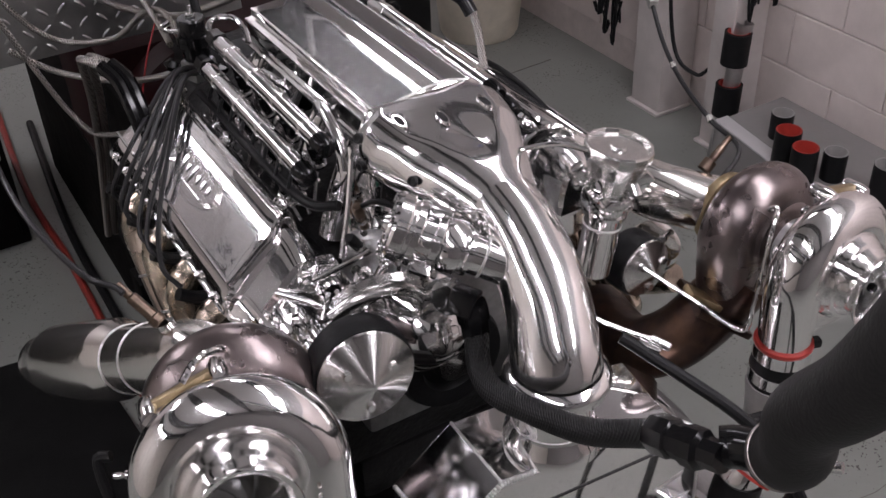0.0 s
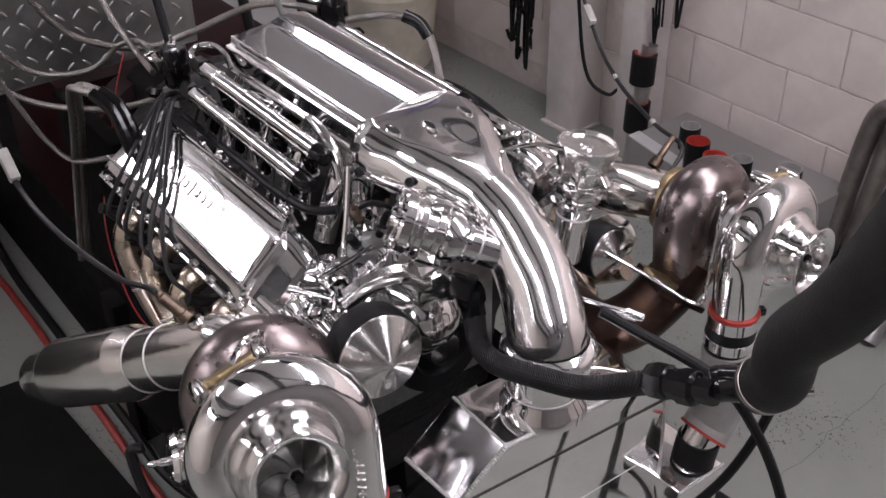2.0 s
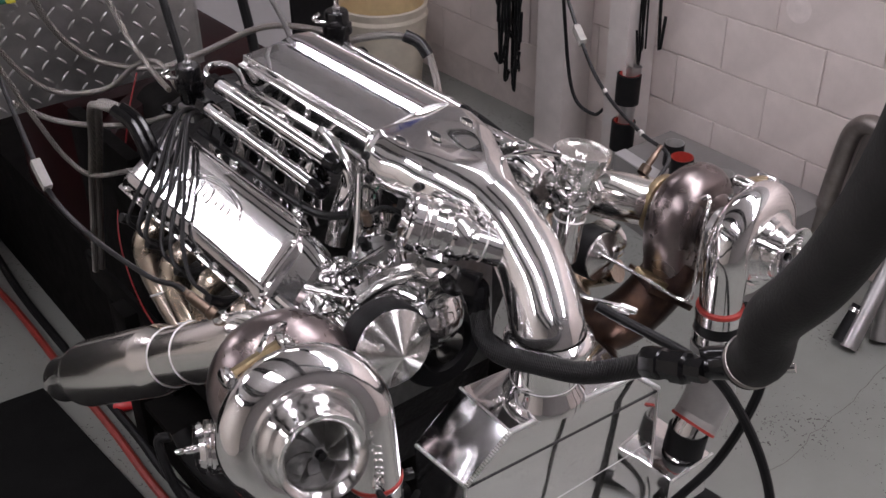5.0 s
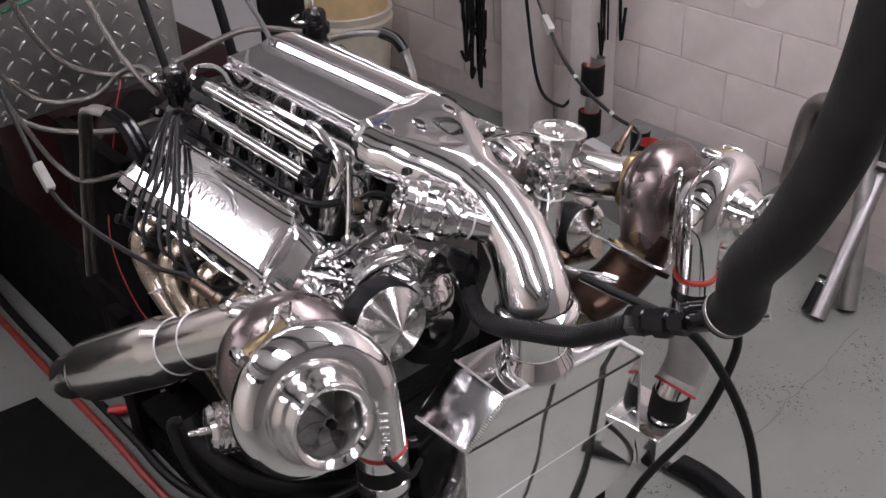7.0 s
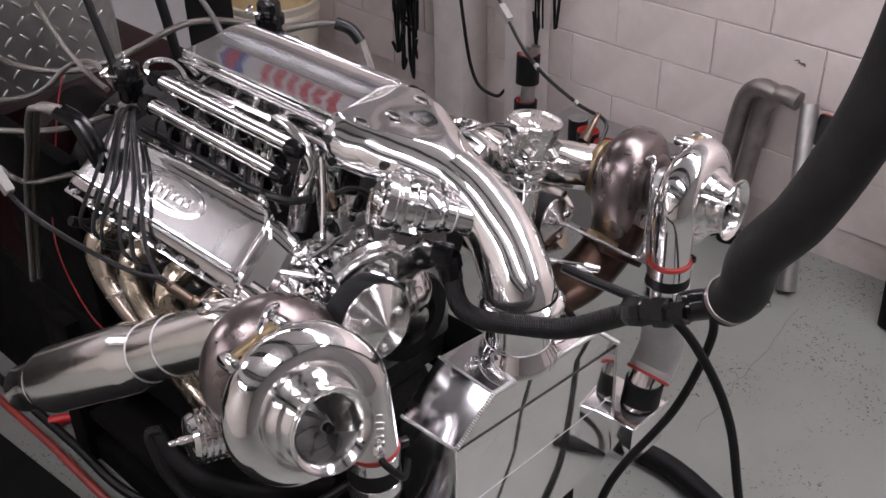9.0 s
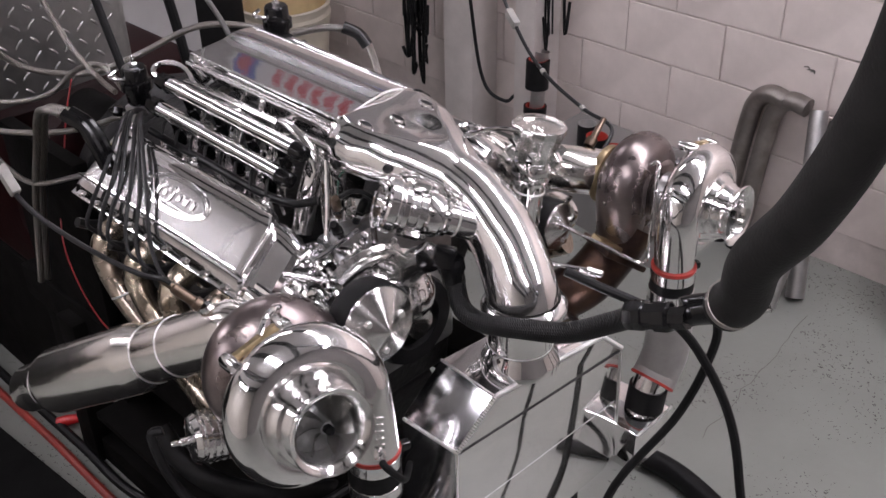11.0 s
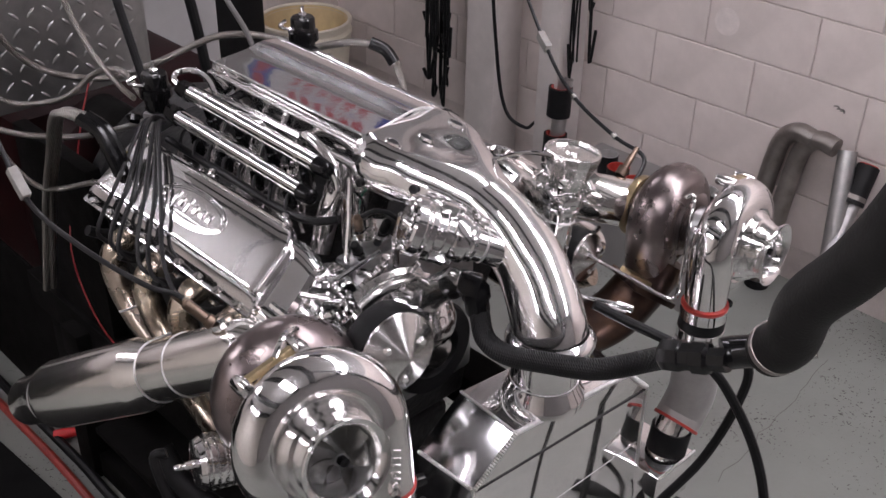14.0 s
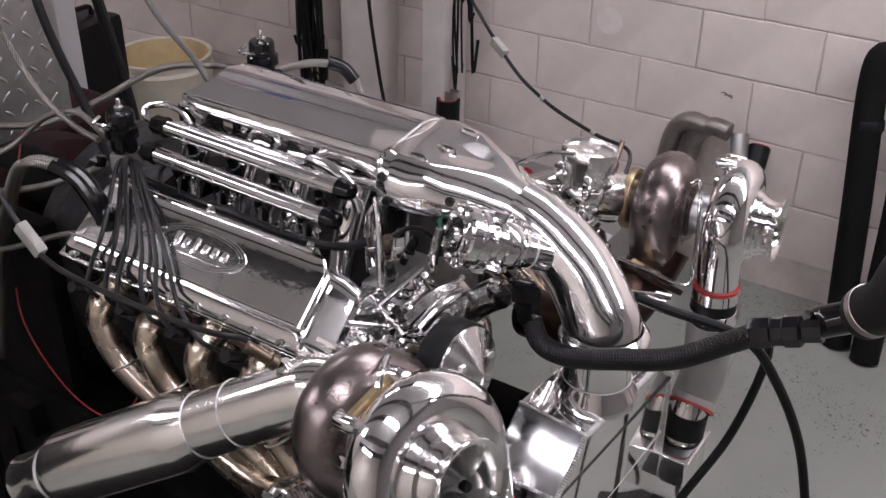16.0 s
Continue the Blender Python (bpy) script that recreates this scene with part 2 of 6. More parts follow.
def at(p, axis, up=(0, 0, 1)):
    return Matrix.Translation(p) @ frame_of(axis, up).to_4x4()


def lathe(bm, profile, m=Matrix(), seg=40):
    """profile: (radius, height) pairs turned about z of m."""
    rings = []
    for r, h in profile:
        if r < 1e-6:
            rings.append([bm.verts.new(m @ Vector((0, 0, h)))])
        else:
            rings.append([bm.verts.new(m @ Vector((r * math.cos(2 * math.pi * k / seg), r * math.sin(2 * math.pi * k / seg), h))) for k in range(seg)])
    for a, b in zip(rings, rings[1:]):
        for k in range(seg):
            j = (k + 1) % seg
            if len(a) == 1 and len(b) == 1:
                continue
            if len(a) == 1:
                bm.faces.new((a[0], b[k], b[j]))
            elif len(b) == 1:
                bm.faces.new((a[k], a[j], b[0]))
            else:
                bm.faces.new((a[k], a[j], b[j], b[k]))
    return bm


def turned(profile, p, axis, seg=40):
    return lathe(bmesh.new(), profile, at(p, axis), seg)


def smooth_path(pts, n=8):
    P = [Vector(p) for p in pts]
    A = [2 * P[0] - P[1], *P, 2 * P[-1] - P[-2]]
    out = []
    for i in range(1, len(A) - 2):
        p0, p1, p2, p3 = A[i - 1:i + 3]
        for k in range(n):
            u = k / n
            out.append(0.5 * (2 * p1 + (p2 - p0) * u + (2 * p0 - 5 * p1 + 4 * p2 - p3) * u * u + (3 * p1 - p0 - 3 * p2 + p3) * u ** 3))
    return out + [P[-1]]


def sweep(bm, path, radius, seg=12, cap=True, hollow=0.0):
    """A tube along path; radius: one number or one for each point."""
    n = len(path)
    rad = radius if isinstance(radius, (list, tuple)) else [radius] * n
    tan = [(path[min(i + 1, n - 1)] - path[max(i - 1, 0)]).normalized() for i in range(n)]
    u = tan[0].orthogonal().normalized()
    rings = []
    for i in range(n):
        u = (u - tan[i] * u.dot(tan[i])).normalized()
        w = tan[i].cross(u)
        rings.append([bm.verts.new(path[i] + (u * math.cos(2 * math.pi * k / seg) + w * math.sin(2 * math.pi * k / seg)) * rad[i]) for k in range(seg)])
    for a, b in zip(rings, rings[1:]):
        for k in range(seg):
            j = (k + 1) % seg
            bm.faces.new((a[k], a[j], b[j], b[k]))
    if cap:
        bm.faces.new(rings[0][::-1])
        bm.faces.new(rings[-1])
    return bm


def pipe(pts, r, seg=14, n=8, cap=True):
    return sweep(bmesh.new(), smooth_path(pts, n), r, seg, cap)


def box(bm, size, m=Matrix(), bevel=0.0):
    g = bmesh.ops.create_cube(bm, size=1.0, matrix=m @ Matrix.Diagonal((*size, 1)))
    if bevel:
        es = list({e for v in g["verts"] for e in v.link_edges})
        bmesh.ops.bevel(bm, geom=es, offset=bevel, segments=2, affect="EDGES", profile=0.6)
    return bm


def block(size, p, turn=(0, 0, 0), bevel=0.003):
    return box(bmesh.new(), size, pose(*p, *turn), bevel)


def prism(poly, depth, m=Matrix(), bevel=0.0):
    """poly in the xy of m, thick along its z."""
    bm = bmesh.new()
    a = [bm.verts.new(m @ Vector((x, y, 0))) for x, y in poly]
    b = [bm.verts.new(m @ Vector((x, y, depth))) for x, y in poly]
    bm.faces.new(a[::-1])
    bm.faces.new(b)
    for k in range(len(poly)):
        j = (k + 1) % len(poly)
        bm.faces.new((a[k], a[j], b[j], b[k]))
    bmesh.ops.recalc_face_normals(bm, faces=bm.faces)
    if bevel:
        bmesh.ops.bevel(bm, geom=list(bm.edges), offset=bevel, segments=2, affect="EDGES", profile=0.6)
    return bm


def loft(rings, cap=True):
    bm = bmesh.new()
    R = [[bm.verts.new(p) for p in ring] for ring in rings]
    n = len(R[0])
    for a, b in zip(R, R[1:]):
        for k in range(n):
            j = (k + 1) % n
            bm.faces.new((a[k], a[j], b[j], b[k]))
    if cap:
        bm.faces.new(R[0][::-1])
        bm.faces.new(R[-1])
    return bm


def hexnut(bm, p, axis, r=0.006, h=0.006):
    lathe(bm, [(0, 0), (r, 0), (r, h * 0.75), (r * 0.85, h), (0, h)], at(p, axis), 6)
    return bm


def bead(bm, a, b, r=0.0025, step=0.0045):
    """A stacked weld bead from a to b."""
    a, b = Vector(a), Vector(b)
    n = max(2, int((b - a).length / step))
    path, rad = [], []
    for i in range(n * 2 + 1):
        path.append(a.lerp(b, i / (2 * n)))
        rad.append(r * (1.25 if i % 2 else 0.75))
    return sweep(bm, path, rad, 8)


def mx(p, side):
    """A point of the near bank, or of the far bank when side is 1."""
    return (2 * XC - p[0], p[1], p[2]) if side else tuple(p)

# ---- the room ----
X0, X1, Y0, Y1 = -3.4, WALL_X, -3.2, 6.4
tagged(part("floor", block((X1 - X0 + 0.6, Y1 - Y0 + 0.4, 0.2), ((X0 + X1) / 2, (Y0 + Y1) / 2, -0.1), bevel=0), FLOOR, None), "light grey painted concrete floor with grime spots and a crack", "floor", kind="structure")
# ceiling and west, north, south walls are unseen; their tones are set for reflections
tagged(part("ceiling", block((X1 - X0 + 0.6, Y1 - Y0 + 0.4, 0.1), ((X0 + X1) / 2, (Y0 + Y1) / 2, CEIL + 0.05), bevel=0), CEILING, None), "unseen pale painted workshop ceiling with fluorescent fittings, tone set for reflections", "ceiling", kind="structure")
wall_east = tagged(part("wall_east", block((0.2, Y1 - Y0 + 0.4, CEIL), (WALL_X + 0.107, (Y0 + Y1) / 2, CEIL / 2), bevel=0), MORTAR, None), "painted concrete block wall, off-white with visible joints", "wall", kind="structure")
tagged(part("wall_west", block((0.2, Y1 - Y0 + 0.4, CEIL), (X0 - 0.1, (Y0 + Y1) / 2, CEIL / 2), bevel=0), PALEWALL, None), "unseen pale painted workshop wall, tone set for reflections", "wall", kind="structure")
tagged(part("wall_north", block((X1 - X0, 0.2, CEIL), ((X0 + X1) / 2, Y1 + 0.1, CEIL / 2), bevel=0), POST, None), "unseen pale painted workshop wall, tone set for reflections", "wall", kind="structure")
tagged(part("wall_south", block((X1 - X0, 0.2, CEIL), ((X0 + X1) / 2, Y0 - 0.1, CEIL / 2), bevel=0), DULLWALL, None), "unseen dull painted workshop wall, tone set for reflections", "wall", kind="structure")

# crack in the floor
rnd = random.Random(5)
pts = [Vector((2.33 - 0.72 * u + rnd.uniform(-0.008, 0.008), 1.02 - 0.06 * u + rnd.uniform(-0.009, 0.009), 0.0002)) for u in [k / 14 for k in range(15)]]
part("crack", sweep(bmesh.new(), pts, 0.0009, 5), mat("crack_grime", (0.13, 0.12, 0.11), 0.8), bpy.data.objects["floor"], "hairline crack in the paint")
pts = [Vector((1.95 + 0.5 * u + rnd.uniform(-0.01, 0.01), 3.28 + 0.03 * u, 0.0006)) for u in [k / 8 for k in range(9)]]
part("crack", sweep(bmesh.new(), pts, 0.0022, 5), bpy.data.materials["crack_grime"], bpy.data.objects["floor"], "joint in the concrete")


def post(y, w):
    p = thing("post", (2.50, y, 0), "white painted square wall post, scuffed", "post", "wall posts", "")
    part("shaft", block((0.155, w, CEIL - 0.002), (2.5785, y, CEIL / 2), bevel=0.006), POST, p)
    part("base_plate", block((0.17, w + 0.02, 0.012), (2.57, y, 0.007), bevel=0.003), POST, p)
    return p


post(2.757, 0.160)
post(2.400, 0.100)

# unseen dark beams under the ceiling, added so polished metal reflects dark bands
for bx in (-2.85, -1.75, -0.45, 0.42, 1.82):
    t = thing("reflection_beam", (bx, (Y0 + Y1) / 2, CEIL), "unseen dark beam added to put dark bands in reflections", "beam", "ceiling beams")
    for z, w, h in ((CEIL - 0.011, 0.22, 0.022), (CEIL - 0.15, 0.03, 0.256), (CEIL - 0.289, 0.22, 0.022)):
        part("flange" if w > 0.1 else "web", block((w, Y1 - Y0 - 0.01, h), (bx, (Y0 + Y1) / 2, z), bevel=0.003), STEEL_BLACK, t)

# ceiling fittings: acrylic wrap-round lenses on hangers
def fitting(x, y, length=2.4, w=0.115):
    t = thing("ceiling_light", (x, y, CEIL), "white fluorescent ceiling fitting with an acrylic lens, switched on", "ceiling light", "ceiling lights")
    part("housing", block((2 * w + 0.02, length + 0.06, 0.05), (x, y, 2.872), bevel=0.006), PANEL, t)
    for e in (-1, 1):
        part("hanger", block((0.012, 0.012, CEIL - 2.897), (x, y + e * length * 0.4, (CEIL + 2.897) / 2), bevel=0), PANEL, t)
    part("lens", prism([(-w, 0), (w, 0), (w - 0.01, -0.045), (w - 0.045, -0.07), (0.045 - w, -0.07), (0.01 - w, -0.045)], length, Matrix.Translation((x, y + length / 2, 2.845)) @ pose(0, 0, 0, 90, 0, 0), 0.004), TUBE, t, "lit white acrylic lens")


for fx, fy, fl, fw in ((1.74, -0.9, 2.4, 0.15), (1.50, 0.35, 2.4, 0.125), (-0.36, -0.12, 2.2, 0.115), (-1.07, 4.35, 2.4, 0.20), (1.40, 3.25, 1.2, 0.085), (-2.3, 1.6, 2.4, 0.115)):
    fitting(fx, fy, fl, fw)

# ---- things along the block wall ----
def cream_pail():
    c = (2.37, 3.74, 0)
    t = thing("pail", c, "large cream plastic pail, open and stained inside, on the floor", "pail")
    part("body", turned([(0, 0.0), (0.165, 0.0), (0.175, 0.02), (0.205, 0.30), (0.215, 0.36), (0.205, 0.375), (0.207, 0.40)], c, (0, 0, 1), 48), PAIL, t)
    part("rim", turned([(0.196, 0.392), (0.212, 0.396), (0.214, 0.410), (0.206, 0.416), (0.196, 0.410), (0.194, 0.392)], c, (0, 0, 1), 48), PAIL, t)
    part("inside", turned([(0.195, 0.405), (0.175, 0.12), (0, 0.115)], c, (0, 0, 1), 48), PAIL_IN, t, "yellow-stained inside")


cream_pail()


def black_hanging_cables(y, x, n, z_low, seed, spread):
    t = thing("cable_bundle", (x, y, 1.9), "bundle of black cables and hoses hanging on a hook", "cables", "hanging cables")
    part("hook", pipe([(WALL_X, y, 1.98), (x - 0.02, y, 1.97), (x - 0.03, y, 2.02)], 0.006, 8), STEEL_BLACK, t)
    r = random.Random(seed)
    for k in range(n):
        dy, dx = r.uniform(-spread, spread), r.uniform(-0.05, 0.03)
        zl = z_low + r.uniform(0, 0.45)
        pts = [(x, y, 1.97)]
        for j in range(1, 7):
            u = j / 6
            pts.append((x + dx * u + r.uniform(-0.012, 0.012), y + dy * (0.5 + 0.5 * u) + r.uniform(-0.016, 0.016), 1.97 + (zl - 1.97) * u))
        pts.append((pts[-1][0] + r.uniform(-0.03, 0.03), pts[-1][1] + r.uniform(-0.03, 0.03), zl + r.choice((0.03, 0.14))))
        part("cable", pipe(pts, r.uniform(0.004, 0.0085), 7, 4), RUBBER, t)


black_hanging_cables(2.97, 2.50, 24, 0.22, 3, 0.075)
black_hanging_cables(2.315, 2.57, 11, 0.50, 8, 0.030)


def thin_cable(name, pts, r, material, label, cat="cable", n=8, seg=8):
    t = thing(name, pts[0], label, cat)
    part("sleeve", pipe(pts, r, seg, n), material, t)
    return t


thin_cable("power_cable", [(2.47, 2.70, 1.9), (2.46, 2.68, 1.0), (2.45, 2.62, 0.55), (2.44, 2.55, 0.33), (2.47, 2.47, 0.27), (2.52, 2.46, 0.28)], 0.007, RUBBER, "thin black cable looped between the posts")


def leaning_pipe(foot, head, r, material, label, cups=()):
    t = thing("leaning_pipe", foot, label, "pipe", "pipes against the wall")
    f, h = Vector(foot), Vector(head)
    ax = (h - f).normalized()
    L = (h - f).length
    part("tube", turned([(r * 0.88, 0.004), (r, 0), (r, L), (r * 0.88, L), (r * 0.88, 0.004)], f, ax, 28), material, t)
    for s, e, mt, rr in cups:
        part("coupler", turned([(r * 0.9, s * L), (rr, s * L), (rr, e * L), (r * 0.92, e * L), (r * 0.9, s * L)], f, ax, 28), mt, t)
    return t


leaning_pipe((2.38, 1.10, 0.012), (2.61, 1.235, 0.57), 0.030, GALV, "dull grey steel pipe leaning on the block wall")
p = leaning_pipe((2.27, 1.14, 0.012), (2.60, 1.17, 0.44), 0.026, GALV, "grey pipe with a black coupler, leaning on the wall")
part("coupler", turned([(0.026, 0), (0.036, 0), (0.036, 0.13), (0.030, 0.13), (0.026, 0)], (2.57, 1.165, 0.42), (0.55, 0.05, 0.8), 28), RUBBER, p, "black silicone coupler with red lining")
part("lining", turned([(0.024, 0.05), (0.0295, 0.05), (0.0295, 0.134), (0.024, 0.134)], (2.57, 1.165, 0.42), (0.55, 0.05, 0.8), 28), SILICONE_RED, p, "red silicone lining")
part("inside", turned([(0.030, 0.1345), (0.0295, 0.12), (0.026, 0.06), (0.0, 0.06)], (2.57, 1.165, 0.42), (0.55, 0.05, 0.8), 28), SILICONE_RED, p, "red silicone inside")
part("clamp", turned([(0.036, 0.012), (0.0375, 0.013), (0.0375, 0.027), (0.036, 0.028)], (2.57, 1.165, 0.42), (0.55, 0.05, 0.8), 28), OXIDE, p, "steel band clamp")
p = leaning_pipe((2.28, 1.17, 0.01), (2.36, 1.17, 0.11), 0.032, RUBBER, "short black coupler end with a steel clamp on the floor")
part("clamp", turned([(0.032, 0), (0.035, 0), (0.035, 0.014), (0.032, 0.014)], (2.342, 1.17, 0.09), (0.62, 0, 0.78), 28), CHROME, p)


def bent_exhaust(dy, dx):
    t = thing("bent_pipe", (2.54 + dx, 1.40 + dy, 0), "dull brown steel pipe bent at the top against the wall", "pipe", "pipes against the wall")
    part("tube", pipe([(2.52 + dx, 1.42 + dy, 0.005), (2.55 + dx, 1.41 + dy, 0.25), (2.58 + dx, 1.40 + dy, 0.455), (2.575 + dx, 1.375 + dy, 0.54), (2.565 + dx, 1.325 + dy, 0.58), (2.56 + dx, 1.265 + dy, 0.575)], 0.032, 22, 8), OXIDE, t)
    part("foot", turned([(0.0, 0), (0.042, 0), (0.042, 0.03), (0.037, 0.03)], (2.52 + dx, 1.42 + dy, 0.002), (0, 0, 1), 22), RUBBER, t)


bent_exhaust(0.0, 0.03)
bent_exhaust(0.080, 0.035)


def standing_black_tube(f, h, top):
    t = thing("black_tube", f, "tall matt black tube with a rounded end, leaning on the wall", "tube", "black tubes")
    part("tube", pipe([f, tuple((a + b) / 2 for a, b in zip(f, h)), h, top], 0.045, 22, 8), MATBLACK, t)
    part("band", turned([(0.045, 0), (0.047, 0.004), (0.047, 0.03), (0.045, 0.034)], tuple(a * 0.2 + b * 0.8 for a, b in zip(f, h)), tuple(b - a for a, b in zip(f, h)), 22), RUBBER, t)


standing_black_tube((2.44, 0.76, 0.004), (2.58, 0.85, 0.88), (2.60, 0.80, 0.93))
standing_black_tube((2.40, 0.66, 0.004), (2.60, 0.70, 0.72), (2.61, 0.66, 0.76))


def silicone_coupler(c, r, h, lining=True):
    t = thing("silicone_coupler", c, "short black silicone coupler with a red lining, standing on the crate", "coupler", "couplers on the crate")
    part("sleeve", turned([(r * 0.86, 0), (r, 0), (r, h), (r * 0.9, h), (r * 0.86, h - 0.01), (r * 0.86, 0)], c, (0, 0, 1), 28), RUBBER, t)
    part("lining", turned([(r * 0.84, 0.005), (r * 0.855, h - 0.004), (r * 0.9, h + 0.002), (r * 0.98, h + 0.002), (r * 0.98, h + 0.0005)], c, (0, 0, 1), 28), SILICONE_RED if lining else SILICONE_GREY, t, "red silicone lining" if lining else "grey lining")
    return t


crate = thing("crate", (2.36, 1.86, 0), "low grey painted steel crate beside the wall post", "crate")
part("shell", prism([(2.20, 1.50), (2.62, 1.50), (2.62, 2.20), (2.31, 2.20)], 0.255, pose(0, 0, 0), 0.006), DULLWALL, crate)
part("lip", prism([(2.20, 1.50), (2.255, 1.50), (2.365, 2.20), (2.31, 2.20)], 0.006, pose(0, 0, 0.255), 0.002), PANEL, crate, "white edge strip")
silicone_coupler((2.300, 1.885, 0.262), 0.040, 0.11)
silicone_coupler((2.265, 1.785, 0.262), 0.040, 0.11)
silicone_coupler((2.41, 2.01, 0.256), 0.036, 0.085, False)
silicone_coupler((2.355, 1.745, 0.256), 0.036, 0.09, False)
silicone_coupler((2.37, 1.575, 0.256), 0.040, 0.125, False)


def hung_coupler(z, y=2.33, x=2.50):
    t = thing("hung_coupler", (x, y, z), "black silicone coupler on a grey pipe standing by the post", "coupler", "couplers on the pipe")
    part("sleeve", turned([(0.030, 0), (0.046, 0), (0.046, 0.115), (0.034, 0.115), (0.030, 0)], (x, y, z), (0.03, 0, 1), 28), RUBBER, t)
    part("lining", turned([(0.03, 0.09), (0.034, 0.117), (0.038, 0.117)], (x, y, z), (0.03, 0, 1), 28), SILICONE_RED, t, "thin red lining")


leaning_pipe((2.47, 2.33, 0.004), (2.53, 2.33, 0.50), 0.029, GALV, "grey pipe standing by the wall post")
hung_coupler(0.36)
hung_coupler(0.17, 2.33, 2.49)

# ---- things behind and left of the engine ----
def tread_plate():
    c = (0.45, 2.22, 1.03)
    t = thing("tread_plate", c, "worn aluminium tread plate guard standing behind the engine", "guard plate")
    part("sheet", block((0.60, 0.006, 0.72), (0.455, 2.223, 1.39), bevel=0.001), PLATE, t)
    bm = bmesh.new()
    for i in range(15):
        for j in range(18):
            x, z = 0.175 + i * 0.039, 1.05 + j * 0.039
            s = 1 if (i + j) % 2 else -1
            lathe(bm, [(0, 0), (0.0145, 0.0004), (0.011, 0.0022), (0, 0.0030)], pose(x, 2.2196, z, 90, 0, 0) @ pose(0, 0, 0, 0, 0, s * 45) @ Matrix.Diagonal((1, 0.30, 1, 1)), 8)
    tagged(part("tread", bm, PLATE, t), kind="stuff")
    part("bracket", block((0.05, 0.14, 0.03), (0.62, 2.295, 1.06), bevel=0.003), STEEL_BLACK, t)
    part("edge", block((0.012, 0.03, 0.72), (0.757, 2.235, 1.39), bevel=0.002), PLATE, t)


tread_plate()

cab = thing("cabinet", (1.30, 3.35, 0), "white steel cabinet standing behind the engine", "cabinet")
part("body", block((0.72, 0.5, 1.35), (1.32, 3.62, 0.675), bevel=0.008), PANEL, cab)
part("door", block((0.68, 0.016, 1.25), (1.32, 3.36, 0.69), bevel=0.003), PANEL, cab)

# dyno machine and its dark stand
dyno = thing("dynamometer", (0.74, 2.6, 0), "dark red engine dynamometer on a black steel frame", "machine")
part("housing", block((0.60, 0.55, 0.45), (0.74, 2.62, 0.725), bevel=0.03), MACHINE_RED, dyno, "dark red painted housing")
part("drum", turned([(0, 0), (0.25, 0), (0.27, 0.02), (0.27, 0.10), (0.2, 0.14), (0, 0.14)], (0.70, 2.36, 0.70), (0, -1, 0), 40), MACHINE_RED, dyno)
part("frame", block((0.60, 1.30, 0.50), (0.74, 2.98, 0.25), bevel=0.01), STEEL_BLACK, dyno)
part("shaft", turned([(0.06, 0), (0.06, 0.5)], (XC, 2.3, 0.92), (0, -1, 0), 24), STEEL_BLACK, dyno)

stand = thing("engine_stand", (XC, 1.5, 0), "black steel engine stand with beams and uprights", "engine stand")
for sx in (0.42, 0.92):
    part("rail", block((0.09, 1.45, 0.09), (sx, 1.55, 0.55), bevel=0.006), STEEL_BLACK, stand)
    for sy in (0.95, 2.15):
        part("upright", block((0.08, 0.08, 0.505), (sx, sy, 0.2525), bevel=0.005), STEEL_BLACK, stand)
for sy in (0.98, 2.0):
    part("crossbar", block((0.62, 0.08, 0.08), (XC, sy, 0.53), bevel=0.005), STEEL_BLACK, stand)
part("shelf", block((0.62, 0.9, 0.02), (XC, 1.5, 0.30), bevel=0.002), STEEL_BLACK, stand)
part("upright_panel", block((0.035, 0.34, 0.66), (0.405, 2.03, 0.69), (0, 0, 0), 0.006), STEEL_BLACK, stand, "black upright panel")
part("foot", block((0.10, 0.9, 0.08), (0.45, 1.7, 0.04), bevel=0.006), STEEL_BLACK, stand)

mat_ob = thing("floor_mat", (-0.25, 1.6, 0), "black rubber mat on the concrete floor", "mat")
part("sheet", prism([(0.245, 2.56), (-0.62, 2.66), (-0.70, 0.5), (0.26, 0.6), (0.29, 1.90)], 0.012, pose(0, 0, 0.001), 0), MATBLACK, mat_ob)
thin_cable("air_hose", [(0.36, 4.3, 0.014), (0.31, 3.5, 0.014), (0.325, 3.0, 0.014), (0.325, 2.6, 0.014), (0.33, 2.25, 0.014), (0.325, 1.95, 0.014), (0.34, 1.6, 0.014)], 0.012, REDHOSE, "red rubber air hose lying on the floor", "hose")
thin_cable("black_floor_hose", [(0.44, 4.0, 0.015), (0.375, 3.2, 0.015), (0.37, 2.7, 0.015), (0.375, 2.2, 0.015), (0.38, 1.9, 0.015), (0.5, 1.5, 0.015)], 0.014, RUBBER, "black hose lying on the floor", "hose")
thin_cable("floor_hose", [(1.30, 1.25, 0.032), (1.38, 1.10, 0.032), (1.405, 1.0, 0.032), (1.405, 0.90, 0.032), (1.375, 0.78, 0.032), (1.32, 0.62, 0.032), (1.28, 0.40, 0.032)], 0.030, RUBBER, "thick black rubber hose on the floor", "hose", seg=16)

t = thing("black_case", (1.86, 3.55, 0), "black plastic case standing beside the cabinet", "case")
part("body", block((0.26, 0.22, 0.72), (1.87, 3.62, 0.36), (0, 0, 8), 0.03), PLASTIC_BLACK, t)
part("handle", pipe([(1.82, 3.60, 0.71), (1.83, 3.60, 0.75), (1.92, 3.61, 0.75), (1.93, 3.61, 0.71)], 0.010, 10, 5), PLASTIC_BLACK, t)
t = thing("wall_banner", (WALL_X, 4.3, 3.08), "white banner with red and blue lettering high on the block wall", "banner")
